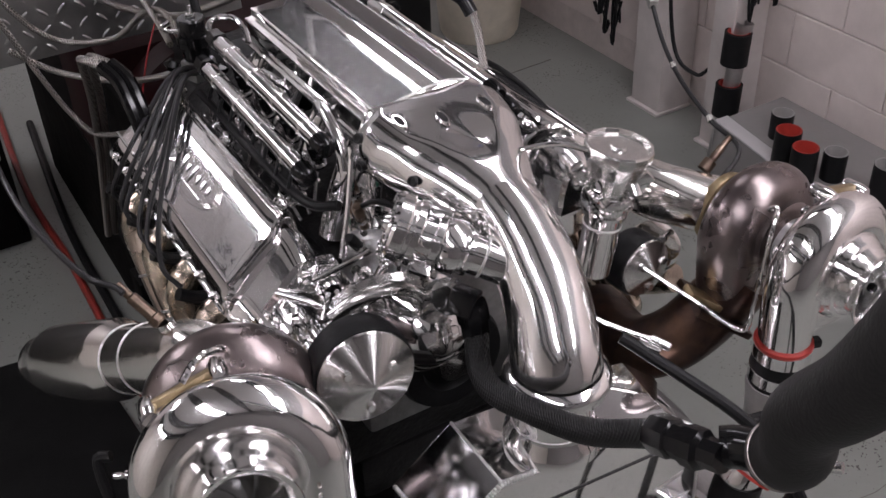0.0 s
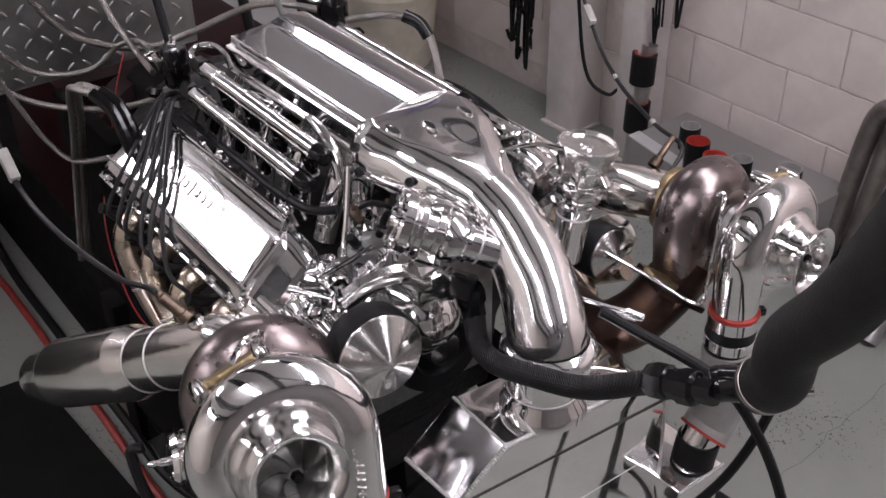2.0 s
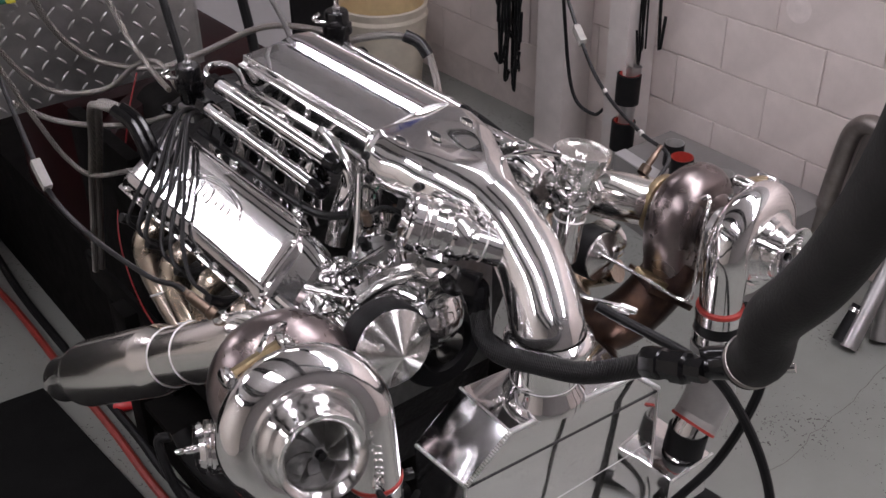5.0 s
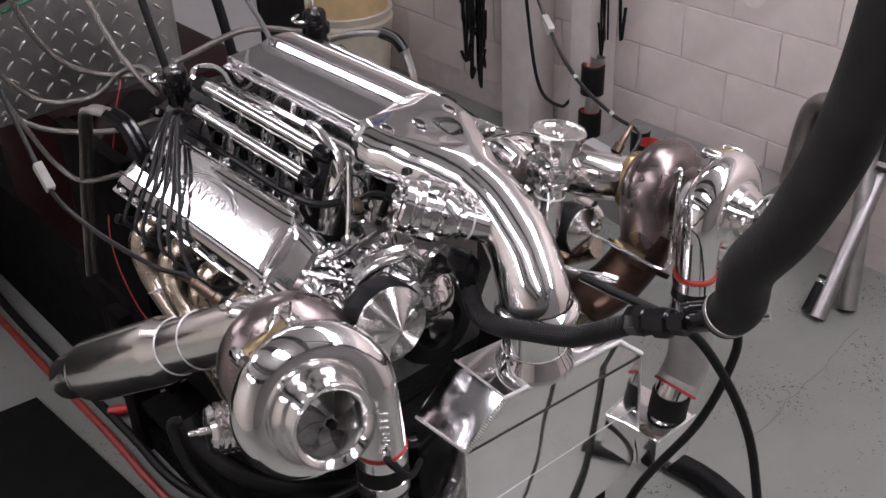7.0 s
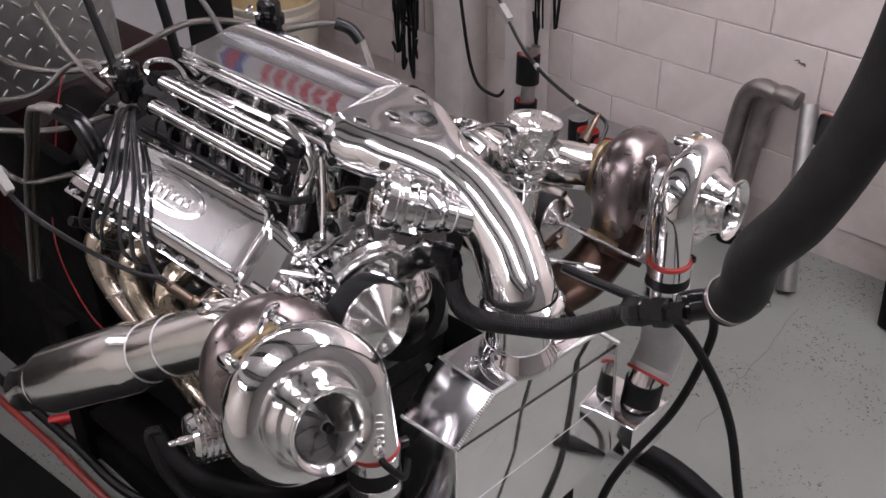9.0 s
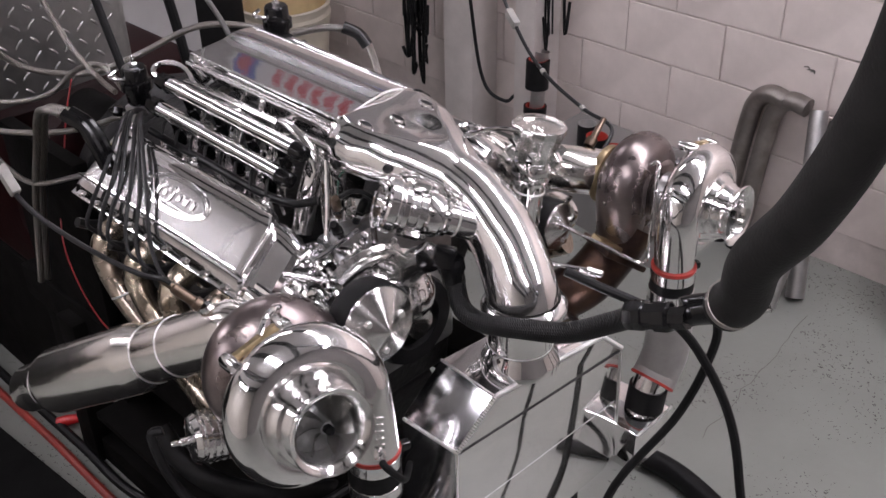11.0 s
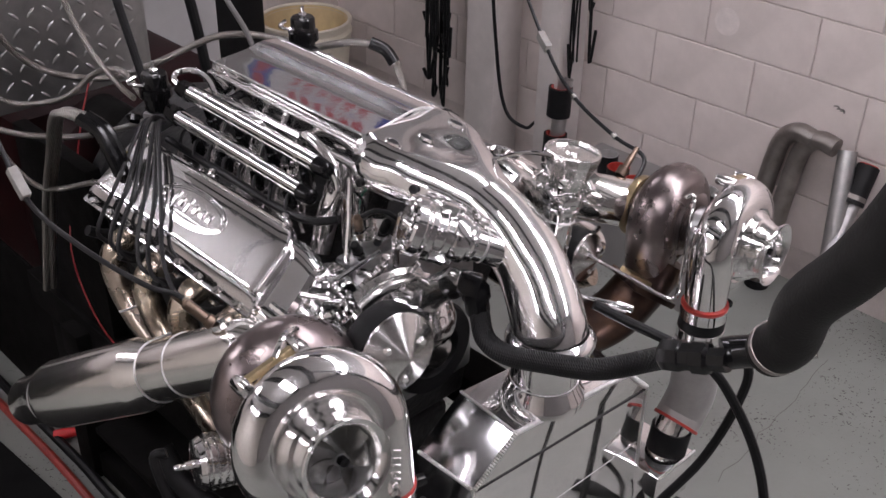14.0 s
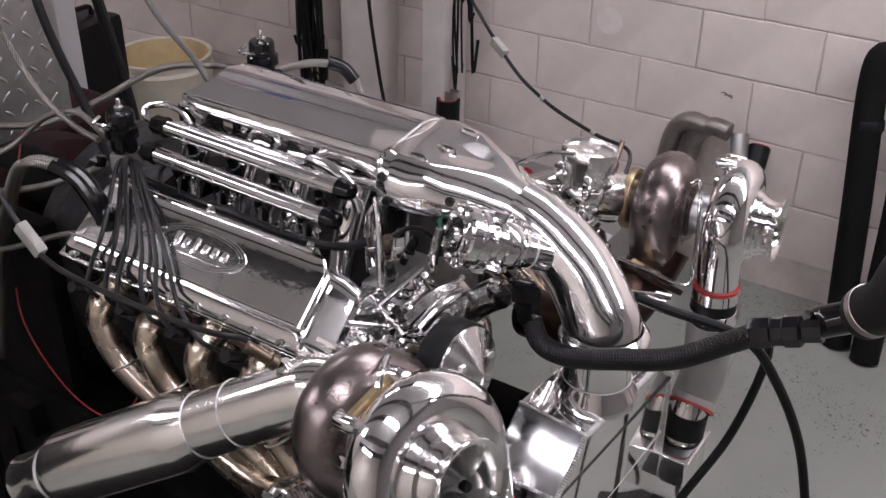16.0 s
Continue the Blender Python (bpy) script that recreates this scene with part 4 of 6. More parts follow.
# ---- turbochargers ----
def turbo(c, axis, out_side, size, shift=Vector()):
    """c: middle of the compressor volute; axis points out of the inlet; the outlet drops straight down on out_side (+1: towards +x)."""
    A = Vector(axis).normalized()
    M = at(c, A)                       # local z = axis
    t = thing("turbocharger", c, "turbocharger with a mirror-polished compressor housing and a heat-stained turbine housing", "turbocharger", "turbochargers")
    right = Vector((0, 0, 1)).cross(A).normalized() * -1
    side = right if right.x * out_side > 0 else -right
    up = A.cross(side).normalized()
    if up.z < 0:
        up = -up
    C = Vector(c)
    # volute: a tube of growing bore wound round the axis, leaving downwards on the outlet side
    path, rad = [], []
    n = 44
    for i in range(n + 1):
        u = i / n
        w = radians(-140 + 320 * u)    # starts low on the outlet side, goes under, round and over the top
        minor = 0.026 + 0.0165 * u
        R = 0.075 + 0.012 * u
        d = side * math.cos(math.pi + w) + up * math.sin(math.pi + w) * -1
        path.append(C + d * R)
        rad.append(minor)
    d_end = path[-1]
    down = -up
    for k in range(1, 8):
        v = k / 7
        path.append(d_end + down * (0.108 * v))
        rad.append(0.0425 - 0.0035 * v)
    part("volute", sweep(bmesh.new(), path, rad, 28, True), POLISHED, t, sharp=60)
    outlet = path[-1]
    # backplate and stepped front cone
    cone = part("compressor_body", lathe(bmesh.new(), [(0.0, -0.036), (0.088, -0.036), (0.092, -0.032), (0.092, -0.024), (0.080, -0.020), (0.070, 0.020), (0.070, 0.034), (0.065, 0.040), (0.0625, 0.047), (0.0570, 0.0500), (0.0550, 0.057), (0.0525, 0.0605), (0.0515, 0.064), (0.0510, 0.070), (0.0525, 0.075), (0.0570, 0.0790), (0.0600, 0.0815), (0.0608, 0.0830), (0.0598, 0.0850), (0.0560, 0.0840), (0.0500, 0.079), (0.0465, 0.071), (0.0455, 0.060), (0.0455, 0.035)], Matrix(), 96), TURNED, None, sharp=40)
    cone.parent = t
    cone.matrix_basis = frame_of(A).to_4x4()
    # compressor wheel
    wheel = part("compressor_wheel", lathe(bmesh.new(), [(0.0455, 0.034), (0.030, 0.036), (0.016, 0.045), (0.0095, 0.060), (0.009, 0.066), (0, 0.067)], M, 32), CAST, t, "dark aluminium wheel")
    for k in range(7):
        bm = bmesh.new()
        a0 = 2 * math.pi * k / 7
        rows = []
        for r in (0.009, 0.022, 0.034, 0.0445):
            lean = (r - 0.009) * 9
            rows.append([bm.verts.new(M @ Vector((r * math.cos(a0 + lean + s * 0.55), r * math.sin(a0 + lean + s * 0.55), 0.064 - s * 0.026))) for s in (0, 0.5, 1)])
        for a, b in zip(rows, rows[1:]):
            for j in range(2):
                bm.faces.new((a[j], a[j + 1], b[j + 1], b[j]))
        bmesh.ops.solidify(bm, geom=bm.faces[:], thickness=0.0012)
        part("blade", bm, BRUSHED, wheel)
    part("nut", hexnut(bmesh.new(), M @ Vector((0, 0, 0.0665)), A, 0.0075, 0.010), BLACK, wheel)
    # bearing housing, clamp and oil line
    part("bearing_housing", lathe(bmesh.new(), [(0.05, -0.03), (0.05, -0.045), (0.042, -0.05), (0.042, -0.085), (0.055, -0.09)], M, 32), CAST, t)
    part("heat_shield", lathe(bmesh.new(), [(0.078, -0.030), (0.084, -0.032), (0.084, -0.040), (0.078, -0.043)], M, 48), GOLD, t, "gold-coloured clamp plate")
    for k in range(8):
        w = 2 * math.pi * k / 8 + 0.3
        p = M @ Vector((0.090 * math.cos(w), 0.090 * math.sin(w), -0.026))
        bm = box(bmesh.new(), (0.020, 0.015, 0.016), M @ pose(0, 0, 0, 0, 0, math.degrees(w)) @ pose(0.090, 0, -0.036), 0.003)
        hexnut(bm, M @ Vector((0.091 * math.cos(w), 0.091 * math.sin(w), -0.028)), A, 0.006, 0.008)
        part("bolt", bm, CHROME, t)
    # straw-coloured clamp bar between two bolt lugs on the back of the volute
    for turn, lug in ((-1, True), (0, False), (1, True)):
        w = radians(107 + 21 * turn)
        d = side * math.cos(w) + up * math.sin(w)
        if lug:
            part("lug", turned([(0, -0.048), (0.010, -0.048), (0.0115, -0.044), (0.0115, -0.020), (0.009, -0.010), (0, -0.010)], C + d * 0.117, A, 16), CHROME, t)
        else:
            part("clamp_bar", box(bmesh.new(), (0.009, 0.078, 0.011), Matrix.Translation(C + d * 0.113 - A * 0.030) @ Matrix((d, A.cross(d), A)).transposed().to_4x4(), 0.002), GOLD, t, "straw-coloured clamp bar")
    # turbine snail
    T = C - A * 0.135 + shift
    N = Matrix.Translation(shift) @ M
    path, rad = [], []
    for i in range(41):
        u = i / 40
        w = radians(-140 + 320 * u)
        R = 0.058 + 0.008 * u
        d = side * math.cos(math.pi + w) - up * math.sin(math.pi + w)
        path.append(T + d * R)
        rad.append(0.036 + 0.016 * u)
    dn = path[-1]
    for k in range(1, 6):
        path.append(dn + down * 0.10 * k / 5 + (path[-1] - path[-2]).normalized() * 0.0)
        rad.append(0.052 - 0.006 * k / 5)
    part("turbine_housing", sweep(bmesh.new(), path, rad, 26, True), TURBINE, t, "dark brown heat-stained cast steel", sharp=60)
    part("turbine_core", lathe(bmesh.new(), [(0, -0.075), (0.055, -0.080), (0.070, -0.095), (0.072, -0.17), (0.056, -0.178), (0.052, -0.205), (0.057, -0.208), (0.057, -0.216), (0.0, -0.216)], N, 48), TURBINE, t, "dark brown heat-stained cast steel", sharp=50)
    part("band_clamp", lathe(bmesh.new(), [(0.054, -0.200), (0.061, -0.201), (0.0625, -0.208), (0.061, -0.216), (0.054, -0.217)], N, 48), GOLD, t, "straw-tinted band clamp")
    t.scale = (size, size, size)
    return t, C + (outlet - C) * size, C + (shift - A * 0.215) * size, A


AX_L = Vector((-0.17, -0.910, 0.23)).normalized()
AX_R = Vector((0.09, -0.985, 0.02)).normalized()
turboL, outL, backL, _ = turbo((0.200, 0.855, 1.067), AX_L, 1, 1.06, Vector((0.014, -0.010, 0.014)))
turboR, outR, backR, _ = turbo((1.068, 0.761, 1.072), AX_R, -1, 0.95)


def line(name, pts, r, material, label, cat, n=8, seg=10):
    return thin_cable(name, pts, r, material, label, cat, n, seg)


# raised marks and a hose barb on the near outlet
oL = Vector(outL)
toward = Vector((-0.62, -0.78, 0)).normalized()
for k in range(5):
    p = oL + Vector((0.012, -0.004, 0.100 - k * 0.013)) + toward * 0.0435
    part("raised_mark", box(bmesh.new(), (0.010, 0.003, 0.008 - 0.002 * (k % 2)), at(p, (0, 0, 1), toward), 0.001), BRUSHED, turboL, "plain raised bar")
line("boost_signal_hose", [tuple(oL + toward * 0.036 + Vector((0.010, 0, 0.030))), tuple(oL + toward * 0.062 + Vector((0.014, 0, 0.028))), tuple(oL + toward * 0.074 + Vector((0.030, 0, 0.010))), tuple(oL + toward * 0.066 + Vector((0.055, 0, -0.030))), tuple(oL + Vector((0.09, 0.02, -0.10)))], 0.0055, RUBBER, "thin black boost signal hose on the turbocharger outlet", "hose")
part("barb", turned([(0, 0), (0.009, 0), (0.009, 0.010), (0.006, 0.012), (0.006, 0.022), (0, 0.022)], oL + toward * 0.038 + Vector((0.010, 0, 0.030)), toward + Vector((0.1, 0, 0)), 6), CHROME, turboL, "small hexagonal hose barb")

# thin polished oil pipes over each turbo
line("oil_pipe", [(1.00, 0.83, 1.155), (1.000, 0.815, 1.163), (0.975, 0.80, 1.12), (0.955, 0.79, 1.03), (0.945, 0.795, 0.985), (0.91, 0.86, 1.012), (0.87, 0.93, 1.045)], 0.0034, CHROME, "thin bent polished oil pipe beside the turbocharger", "pipe")
line("oil_pipe", [(0.175, 0.905, 1.19), (0.20, 0.915, 1.206), (0.235, 0.935, 1.19), (0.25, 0.98, 1.13)], 0.0045, CHROME, "thin bent polished oil pipe beside the turbocharger", "pipe")

# ---- exhaust: downpipes, headers, wastegates ----
def downpipe(c0, d, label, tail=True):
    d = Vector(d).normalized()
    c0 = Vector(c0)
    t = thing("downpipe", c0, label, "exhaust pipe", "exhaust pipes")
    part("inlet_cone", turned([(0.0, -0.085), (0.03, -0.080), (0.046, -0.05), (0.050, -0.02), (0.050, 0.20)], c0, d, 40), STAINLESS, t)
    for h in (0.115, 0.188):
        part("weld_ring", turned([(0.050, h - 0.002), (0.0518, h), (0.050, h + 0.002)], c0, d, 40), WELD, t)
    if tail:
        part("resonator", turned([(0.050, 0.190), (0.0515, 0.196), (0.060, 0.228), (0.062, 0.240), (0.062, 0.487), (0.060, 0.500), (0.048, 0.518)], c0, d, 48), STAINLESS, t, "brushed stainless resonator")
        part("weld_ring", turned([(0.048, 0.516), (0.0505, 0.518), (0.0505, 0.522), (0.048, 0.524)], c0, d, 40), WELD, t)
        part("tail", turned([(0.048, 0.518), (0.048, 0.546), (0.0455, 0.550), (0.0455, 0.598), (0.043, 0.600), (0.043, 0.54), (0.0, 0.54)], c0, d, 40), STAINLESS, t)
        bm = lathe(bmesh.new(), [(0, 0.001), (0.006, 0.0016), (0.0075, 0.0002)], at(c0 + d * 0.255 + Vector((-0.50, -0.10, 0.86)).normalized() * 0.0615, (-0.5, -0.1, 0.86)), 14)
        part("drain_mark", bm, SCORCHED, t, "small burnt spot")
    return t


downpipe((0.222, 1.075, 1.078), (-0.225, 0.80, -0.50), "stainless steel downpipe with a brushed resonator")
t = thing("outlet_elbow", tuple(backL), "stainless elbow between turbocharger and downpipe", "exhaust pipe", "exhaust pipes")
part("tube", pipe([tuple(Vector(backL) + AX_L * 0.02), tuple(Vector(backL) - AX_L * 0.012), (0.238, 1.092, 1.058), (0.212, 1.115, 1.052)], 0.0505, 32, 8), STAINLESS, t)
r_dp = thing("downpipe", tuple(backR), "polished steel downpipe behind the turbocharger", "exhaust pipe", "exhaust pipes")
part("tube", pipe([tuple(backR), (0.985, 1.02, 1.085), (0.975, 1.08, 1.075), (1.01, 1.20, 1.00), (1.06, 1.4, 0.86)], 0.046, 32, 8), STAINLESS, r_dp)

sen = thing("oxygen_sensor", (0.205, 1.085, 1.13), "brown oxygen sensor screwed into the downpipe", "sensor", "oxygen sensors")
part("boss", turned([(0.012, 0), (0.012, 0.012), (0, 0.012)], (0.212, 1.092, 1.118), (-0.2, 0.35, 0.9), 14), CHROME, sen)
part("body", turned([(0.009, 0.010), (0.011, 0.012), (0.011, 0.022), (0.0085, 0.024), (0.0085, 0.060), (0.006, 0.063), (0.006, 0.085), (0, 0.085)], (0.210, 1.094, 1.120), (-0.45, 0.65, 0.62), 14), BRASS, sen)
sen = thing("oxygen_sensor", (1.11, 1.00, 1.10), "brown oxygen sensor screwed into the downpipe", "sensor", "oxygen sensors")
part("body", turned([(0.011, 0.0), (0.011, 0.018), (0.0065, 0.02), (0.0065, 0.045), (0.005, 0.048), (0.005, 0.066), (0, 0.066)], (1.045, 1.005, 1.115), (0.65, 0.05, 0.5), 14), BRASS, sen)

for side in (0, 1):
    for k, y in enumerate((1.245, 1.363, 1.481, 1.599)):
        t = thing("header_tube", mx((0.33, y, 0.99), side), "heat-tinted steel exhaust header tube", "exhaust header", "header tubes")
        reach = 0.03 * k
        pts = [(0.375, y, 1.000), (0.335, y, 1.003), (0.303, y, 0.985), (0.296, y - 0.005, 0.945), (0.300, y - 0.05, 0.875), (0.296, y - 0.14 - reach, 0.80), (0.270, 1.16 + 0.02 * k, 0.795), (0.235, 1.06, 0.86)]
        part("tube", pipe([mx(p, side) for p in pts], 0.0250, 20, 8), HEADER, t)
        part("port_flange", block((0.010, 0.062, 0.055), mx((0.352, y, 0.999), side), (0, 0, 0), 0.004), CHROME, t)
        part("weld_ring", turned([(0.0250, -0.002), (0.0264, 0), (0.0250, 0.002)], mx((0.2985, y - 0.045, 0.885), side), (0, -0.5, -0.86), 24), WELD, t)


def wastegate(c, axis):
    t = thing("wastegate", c, "polished finned wastegate with a hose nipple", "wastegate", "wastegates")
    M = at(c, axis)
    prof = [(0, -0.055), (0.022, -0.055), (0.022, -0.035)]
    for k in range(5):
        h = -0.034 + k * 0.011
        prof += [(0.043, h), (0.043, h + 0.005), (0.036, h + 0.006), (0.036, h + 0.0105)]
    prof += [(0.041, 0.024), (0.036, 0.032), (0.014, 0.036), (0.0, 0.036)]
    part("body", lathe(bmesh.new(), prof, M, 36), CHROME, t)
    for k in range(4):
        part("bolt", hexnut(bmesh.new(), M @ Vector((0.029 * math.cos(k * 1.57), 0.029 * math.sin(k * 1.57), 0.026)), axis, 0.005, 0.008), CHROME, t)
    part("nipple", lathe(bmesh.new(), [(0.007, 0.034), (0.007, 0.048), (0.004, 0.05), (0.0055, 0.056), (0.004, 0.064), (0, 0.064)], M, 12), CHROME, t)
    return t


wastegate((0.150, 1.040, 0.938), (-0.90, 0.28, 0.12))
line("vacuum_hose", [(0.098, 1.092, 0.95), (0.080, 1.098, 0.94), (0.085, 1.05, 0.86), (0.13, 0.98, 0.80), (0.25, 0.95, 0.76), (0.40, 0.95, 0.74)], 0.008, RUBBER, "black vacuum hose on the wastegate", "hose")
line("coolant_hose", [(0.191, 1.3, 0.762), (0.196, 1.25, 0.715), (0.226, 1.18, 0.677), (0.302, 1.12, 0.636), (0.419, 1.1, 0.577), (0.539, 1.1, 0.538)], 0.021, RUBBER, "thick black rubber coolant hose under the turbocharger", "hose", seg=16)
line("wastegate_pipe", [(0.165, 1.045, 0.93), (0.205, 1.03, 0.91), (0.23, 1.02, 0.86), (0.24, 1.03, 0.80)], 0.022, TURBINE, "heat-stained pipe under the wastegate", "pipe", seg=18)

# scorched merge pipe below the far turbo
t = thing("merge_pipe", (0.93, 0.88, 0.93), "scorched brown exhaust merge pipe", "exhaust pipe")
part("tube", pipe([(1.02, 0.87, 1.01), (0.985, 0.885, 0.955), (0.93, 0.91, 0.895), (0.90, 0.97, 0.85), (0.93, 1.10, 0.82)], 0.051, 28, 8), SCORCHED, t)
part("flange", block((0.105, 0.030, 0.012), (0.955, 0.865, 0.985), (0, 35, -20), 0.003), GOLD, t, "straw-tinted flange")
part("flange", block((0.110, 0.085, 0.012), (0.965, 0.870, 0.965), (0, 35, -20), 0.003), SCORCHED, t)
wastegate((0.965, 1.02, 0.985), (0.1, -0.5, 0.8))

# ---- front drive ----
def cone_pulley(c, axis, R, label, belt=True):
    t = thing("pulley", c, label, "pulley", "pulleys")
    M = at(c, axis)
    cone = part("cone", lathe(bmesh.new(), [(R * 0.96, -0.004), (R, -0.002), (R, 0.0), (R * 0.98, 0.002), (R * 0.10, R * 0.42), (R * 0.05, R * 0.44), (0, R * 0.44)], Matrix(), 72), MACHINED, None, sharp=30)
    cone.parent = t
    cone.matrix_basis = frame_of(axis).to_4x4()
    part("hub", lathe(bmesh.new(), [(0, -0.048), (R * 1.03, -0.046), (R * 1.05, -0.040), (R * 1.05, -0.006), (R * 1.02, -0.003), (R * 0.9, -0.003)], M, 56), RUBBER, t, "black belt and pulley rim")
    for k in range(3):
        w = k * 2.094 + 0.4
        rr = R * 0.55
        bm = hexnut(bmesh.new(), M @ Vector((rr * math.cos(w), rr * math.sin(w), 0.42 * R * 0.47)), axis, 0.0065, 0.007)
        part("screw", bm, CHROME, t)
    return t


cone_pulley((0.404, 0.918, 1.073), (-0.10, -0.97, 0.12), 0.066, "machined aluminium cone pulley with radial shine and black belt")
cone_pulley((0.893, 0.950, 1.022), (0.08, -0.98, 0.05), 0.046, "small machined aluminium cone pulley with a black rim")
t = thing("idler_bracket", (0.52, 1.03, 1.05), "black and polished idler bracket over the pulley", "bracket")
part("arm", pipe([(0.400, 1.00, 1.115), (0.44, 0.99, 1.138), (0.49, 0.985, 1.135), (0.53, 0.995, 1.10), (0.545, 1.01, 1.05)], 0.010, 14, 8), BRUSHED, t)
part("cap", turned([(0, 0.012), (0.012, 0.011), (0.0145, 0.006), (0.0145, -0.02)], (0.537, 1.012, 1.030), (-0.3, -0.7, 0.6), 20), CHROME, t)
t = thing("alternator_strap", (0.50, 1.05, 1.10), "bent polished aluminium strap over the front drive", "bracket")
bm = bmesh.new()
rows = []
for p in smooth_path([(0.418, 1.035, 1.108), (0.445, 1.025, 1.124), (0.478, 1.016, 1.132), (0.510, 1.008, 1.130), (0.535, 1.004, 1.120)], 6):
    rows.append([p + Vector((0.003, 0.008, 0.003)), p - Vector((0.003, 0.008, 0.003))])
part("strap", loft([[r[0], r[1], r[1] - Vector((0, 0, 0.004)), r[0] - Vector((0, 0, 0.004))] for r in rows]), BRUSHED, t)
t = thing("water_pump", (0.60, 1.06, 0.98), "polished water pump housing behind the elbow", "pump")
part("housing", turned([(0, 0.05), (0.030, 0.05), (0.045, 0.04), (0.062, 0.0), (0.075, -0.01), (0.075, -0.09), (0, -0.09)], (0.565, 1.04, 1.00), (0, -0.95, 0.3), 40), CHROME, t)
part("outlet", pipe([(0.56, 1.02, 1.05), (0.555, 0.985, 1.09), (0.552, 0.955, 1.115)], 0.026, 20, 6), CHROME, t)
t = thing("crank_pulley", (0.62, 1.05, 0.88), "black crank pulley with a polished hub", "pulley")
part("ring", turned([(0, 0.0), (0.05, 0.0), (0.055, 0.012), (0.085, 0.012), (0.09, 0.0), (0.09, -0.05), (0, -0.05)], (0.61, 1.06, 0.90), (0, -1, 0), 48), RUBBER, t)
part("hub", turned([(0, 0.02), (0.03, 0.018), (0.035, 0.0)], (0.61, 1.058, 0.90), (0, -1, 0), 32), CHROME, t)
# belt between pulleys
line("drive_belt", [(0.470, 0.955, 1.05), (0.53, 0.99, 0.99), (0.57, 1.02, 0.95)], 0.010, RUBBER, "black ribbed drive belt", "belt")

# paired polished pump bodies at the engine front
for a, b, r in (((0.378, 1.12, 1.093), (0.403, 1.03, 1.029), 0.0125), ((0.374, 1.11, 1.069), (0.384, 1.02, 1.027), 0.0105)):
    a, b = Vector(a), Vector(b)
    L = (b - a).length
    t = thing("pump_body", a, "polished cylindrical pump body with stepped ends", "pump", "front pumps")
    part("barrel", turned([(0, 0), (r * 0.7, 0), (r * 0.7, L * 0.10), (r, L * 0.11), (r, L * 0.42), (r * 0.86, L * 0.43), (r * 0.86, L * 0.50), (r, L * 0.51), (r, L * 0.82), (r * 0.6, L * 0.84), (r * 0.6, L), (0, L)], a, b - a, 24), CHROME, t, sharp=25)
    for u in (0.2, 0.62, 0.9):
        part("nut", hexnut(bmesh.new(), a.lerp(b, u) + Vector((-0.4, -0.2, 0.9)).normalized() * r * 0.8, (-0.4, -0.2, 0.9), 0.006, 0.008), CHROME, t)

# bright front-cover fittings: blocks, unions and bolts
rf = random.Random(21)
for k in range(40):
    u = rf.random()
    x = 0.33 + 0.20 * u
    y = 1.135 - 0.07 * rf.random() - 0.05 * u
    z = 1.045 + 0.06 * u + rf.uniform(-0.055, 0.035)
    t = thing("front_fitting", (x, y, z), "small polished union on the engine front", "fitting", "front fittings")
    ax = (rf.uniform(-0.8, 0.3), rf.uniform(-1, -0.2), rf.uniform(-0.1, 1.0))
    r = rf.uniform(0.005, 0.0105)
    bm = turned([(0, -0.055), (r * 0.8, -0.055), (r * 0.8, 0.0), (r, 0.001), (r, 0.010), (r * 0.7, 0.011), (r * 0.7, 0.022), (r * 0.9, 0.023), (r * 0.9, 0.030), (0, 0.031)], (x, y, z), ax, 6 if k % 2 else 14)
    part("union", bm, CHROME, t)
t = thing("camshaft_cover", (0.40, 1.14, 1.06), "polished stepped cover on the front of the cylinder head", "cover", "front covers")
part("plate", prism([(-0.075, -0.055), (0.055, -0.055), (0.085, 0.0), (0.065, 0.050), (-0.01, 0.060), (-0.070, 0.02)], 0.035, at((0.405, 1.150, 1.055), (-0.15, -1, 0.1)), 0.005), CHROME, t)
part("boss", turned([(0.03, 0), (0.03, 0.04), (0.024, 0.045), (0.0, 0.045)], (0.380, 1.12, 1.05), (-0.2, -1, 0.15), 28), CHROME, t)
part("boss", turned([(0.016, 0), (0.016, 0.05), (0.012, 0.054), (0.0, 0.054)], (0.445, 1.12, 1.085), (-0.2, -1, 0.25), 24), CHROME, t)
line("return_pipe", [(0.320, 1.150, 1.075), (0.335, 1.125, 1.050), (0.355, 1.105, 1.060), (0.375, 1.095, 1.090)], 0.005, CHROME, "thin looped polished pipe", "pipe")
line("dipstick_tube", [(0.530, 1.175, 1.225), (0.505, 1.15, 1.16), (0.48, 1.13, 1.10)], 0.006, CHROME, "thin polished tube at the front of the engine", "pipe")
line("front_rod", [(0.415, 1.085, 1.115), (0.455, 1.07, 1.135), (0.49, 1.055, 1.155)], 0.004, CHROME, "thin polished linkage rod", "rod")
t = thing("throttle_linkage", (0.55, 1.09, 1.15), "cluster of dark and polished throttle parts under the elbow", "linkage")
part("body", block((0.060, 0.060, 0.07), (0.600, 1.11, 1.150), (0, 20, 0), 0.012), DARK, t)
part("arm", pipe([(0.54, 1.06, 1.20), (0.535, 1.07, 1.15), (0.54, 1.075, 1.10)], 0.006, 8, 5), CHROME, t)

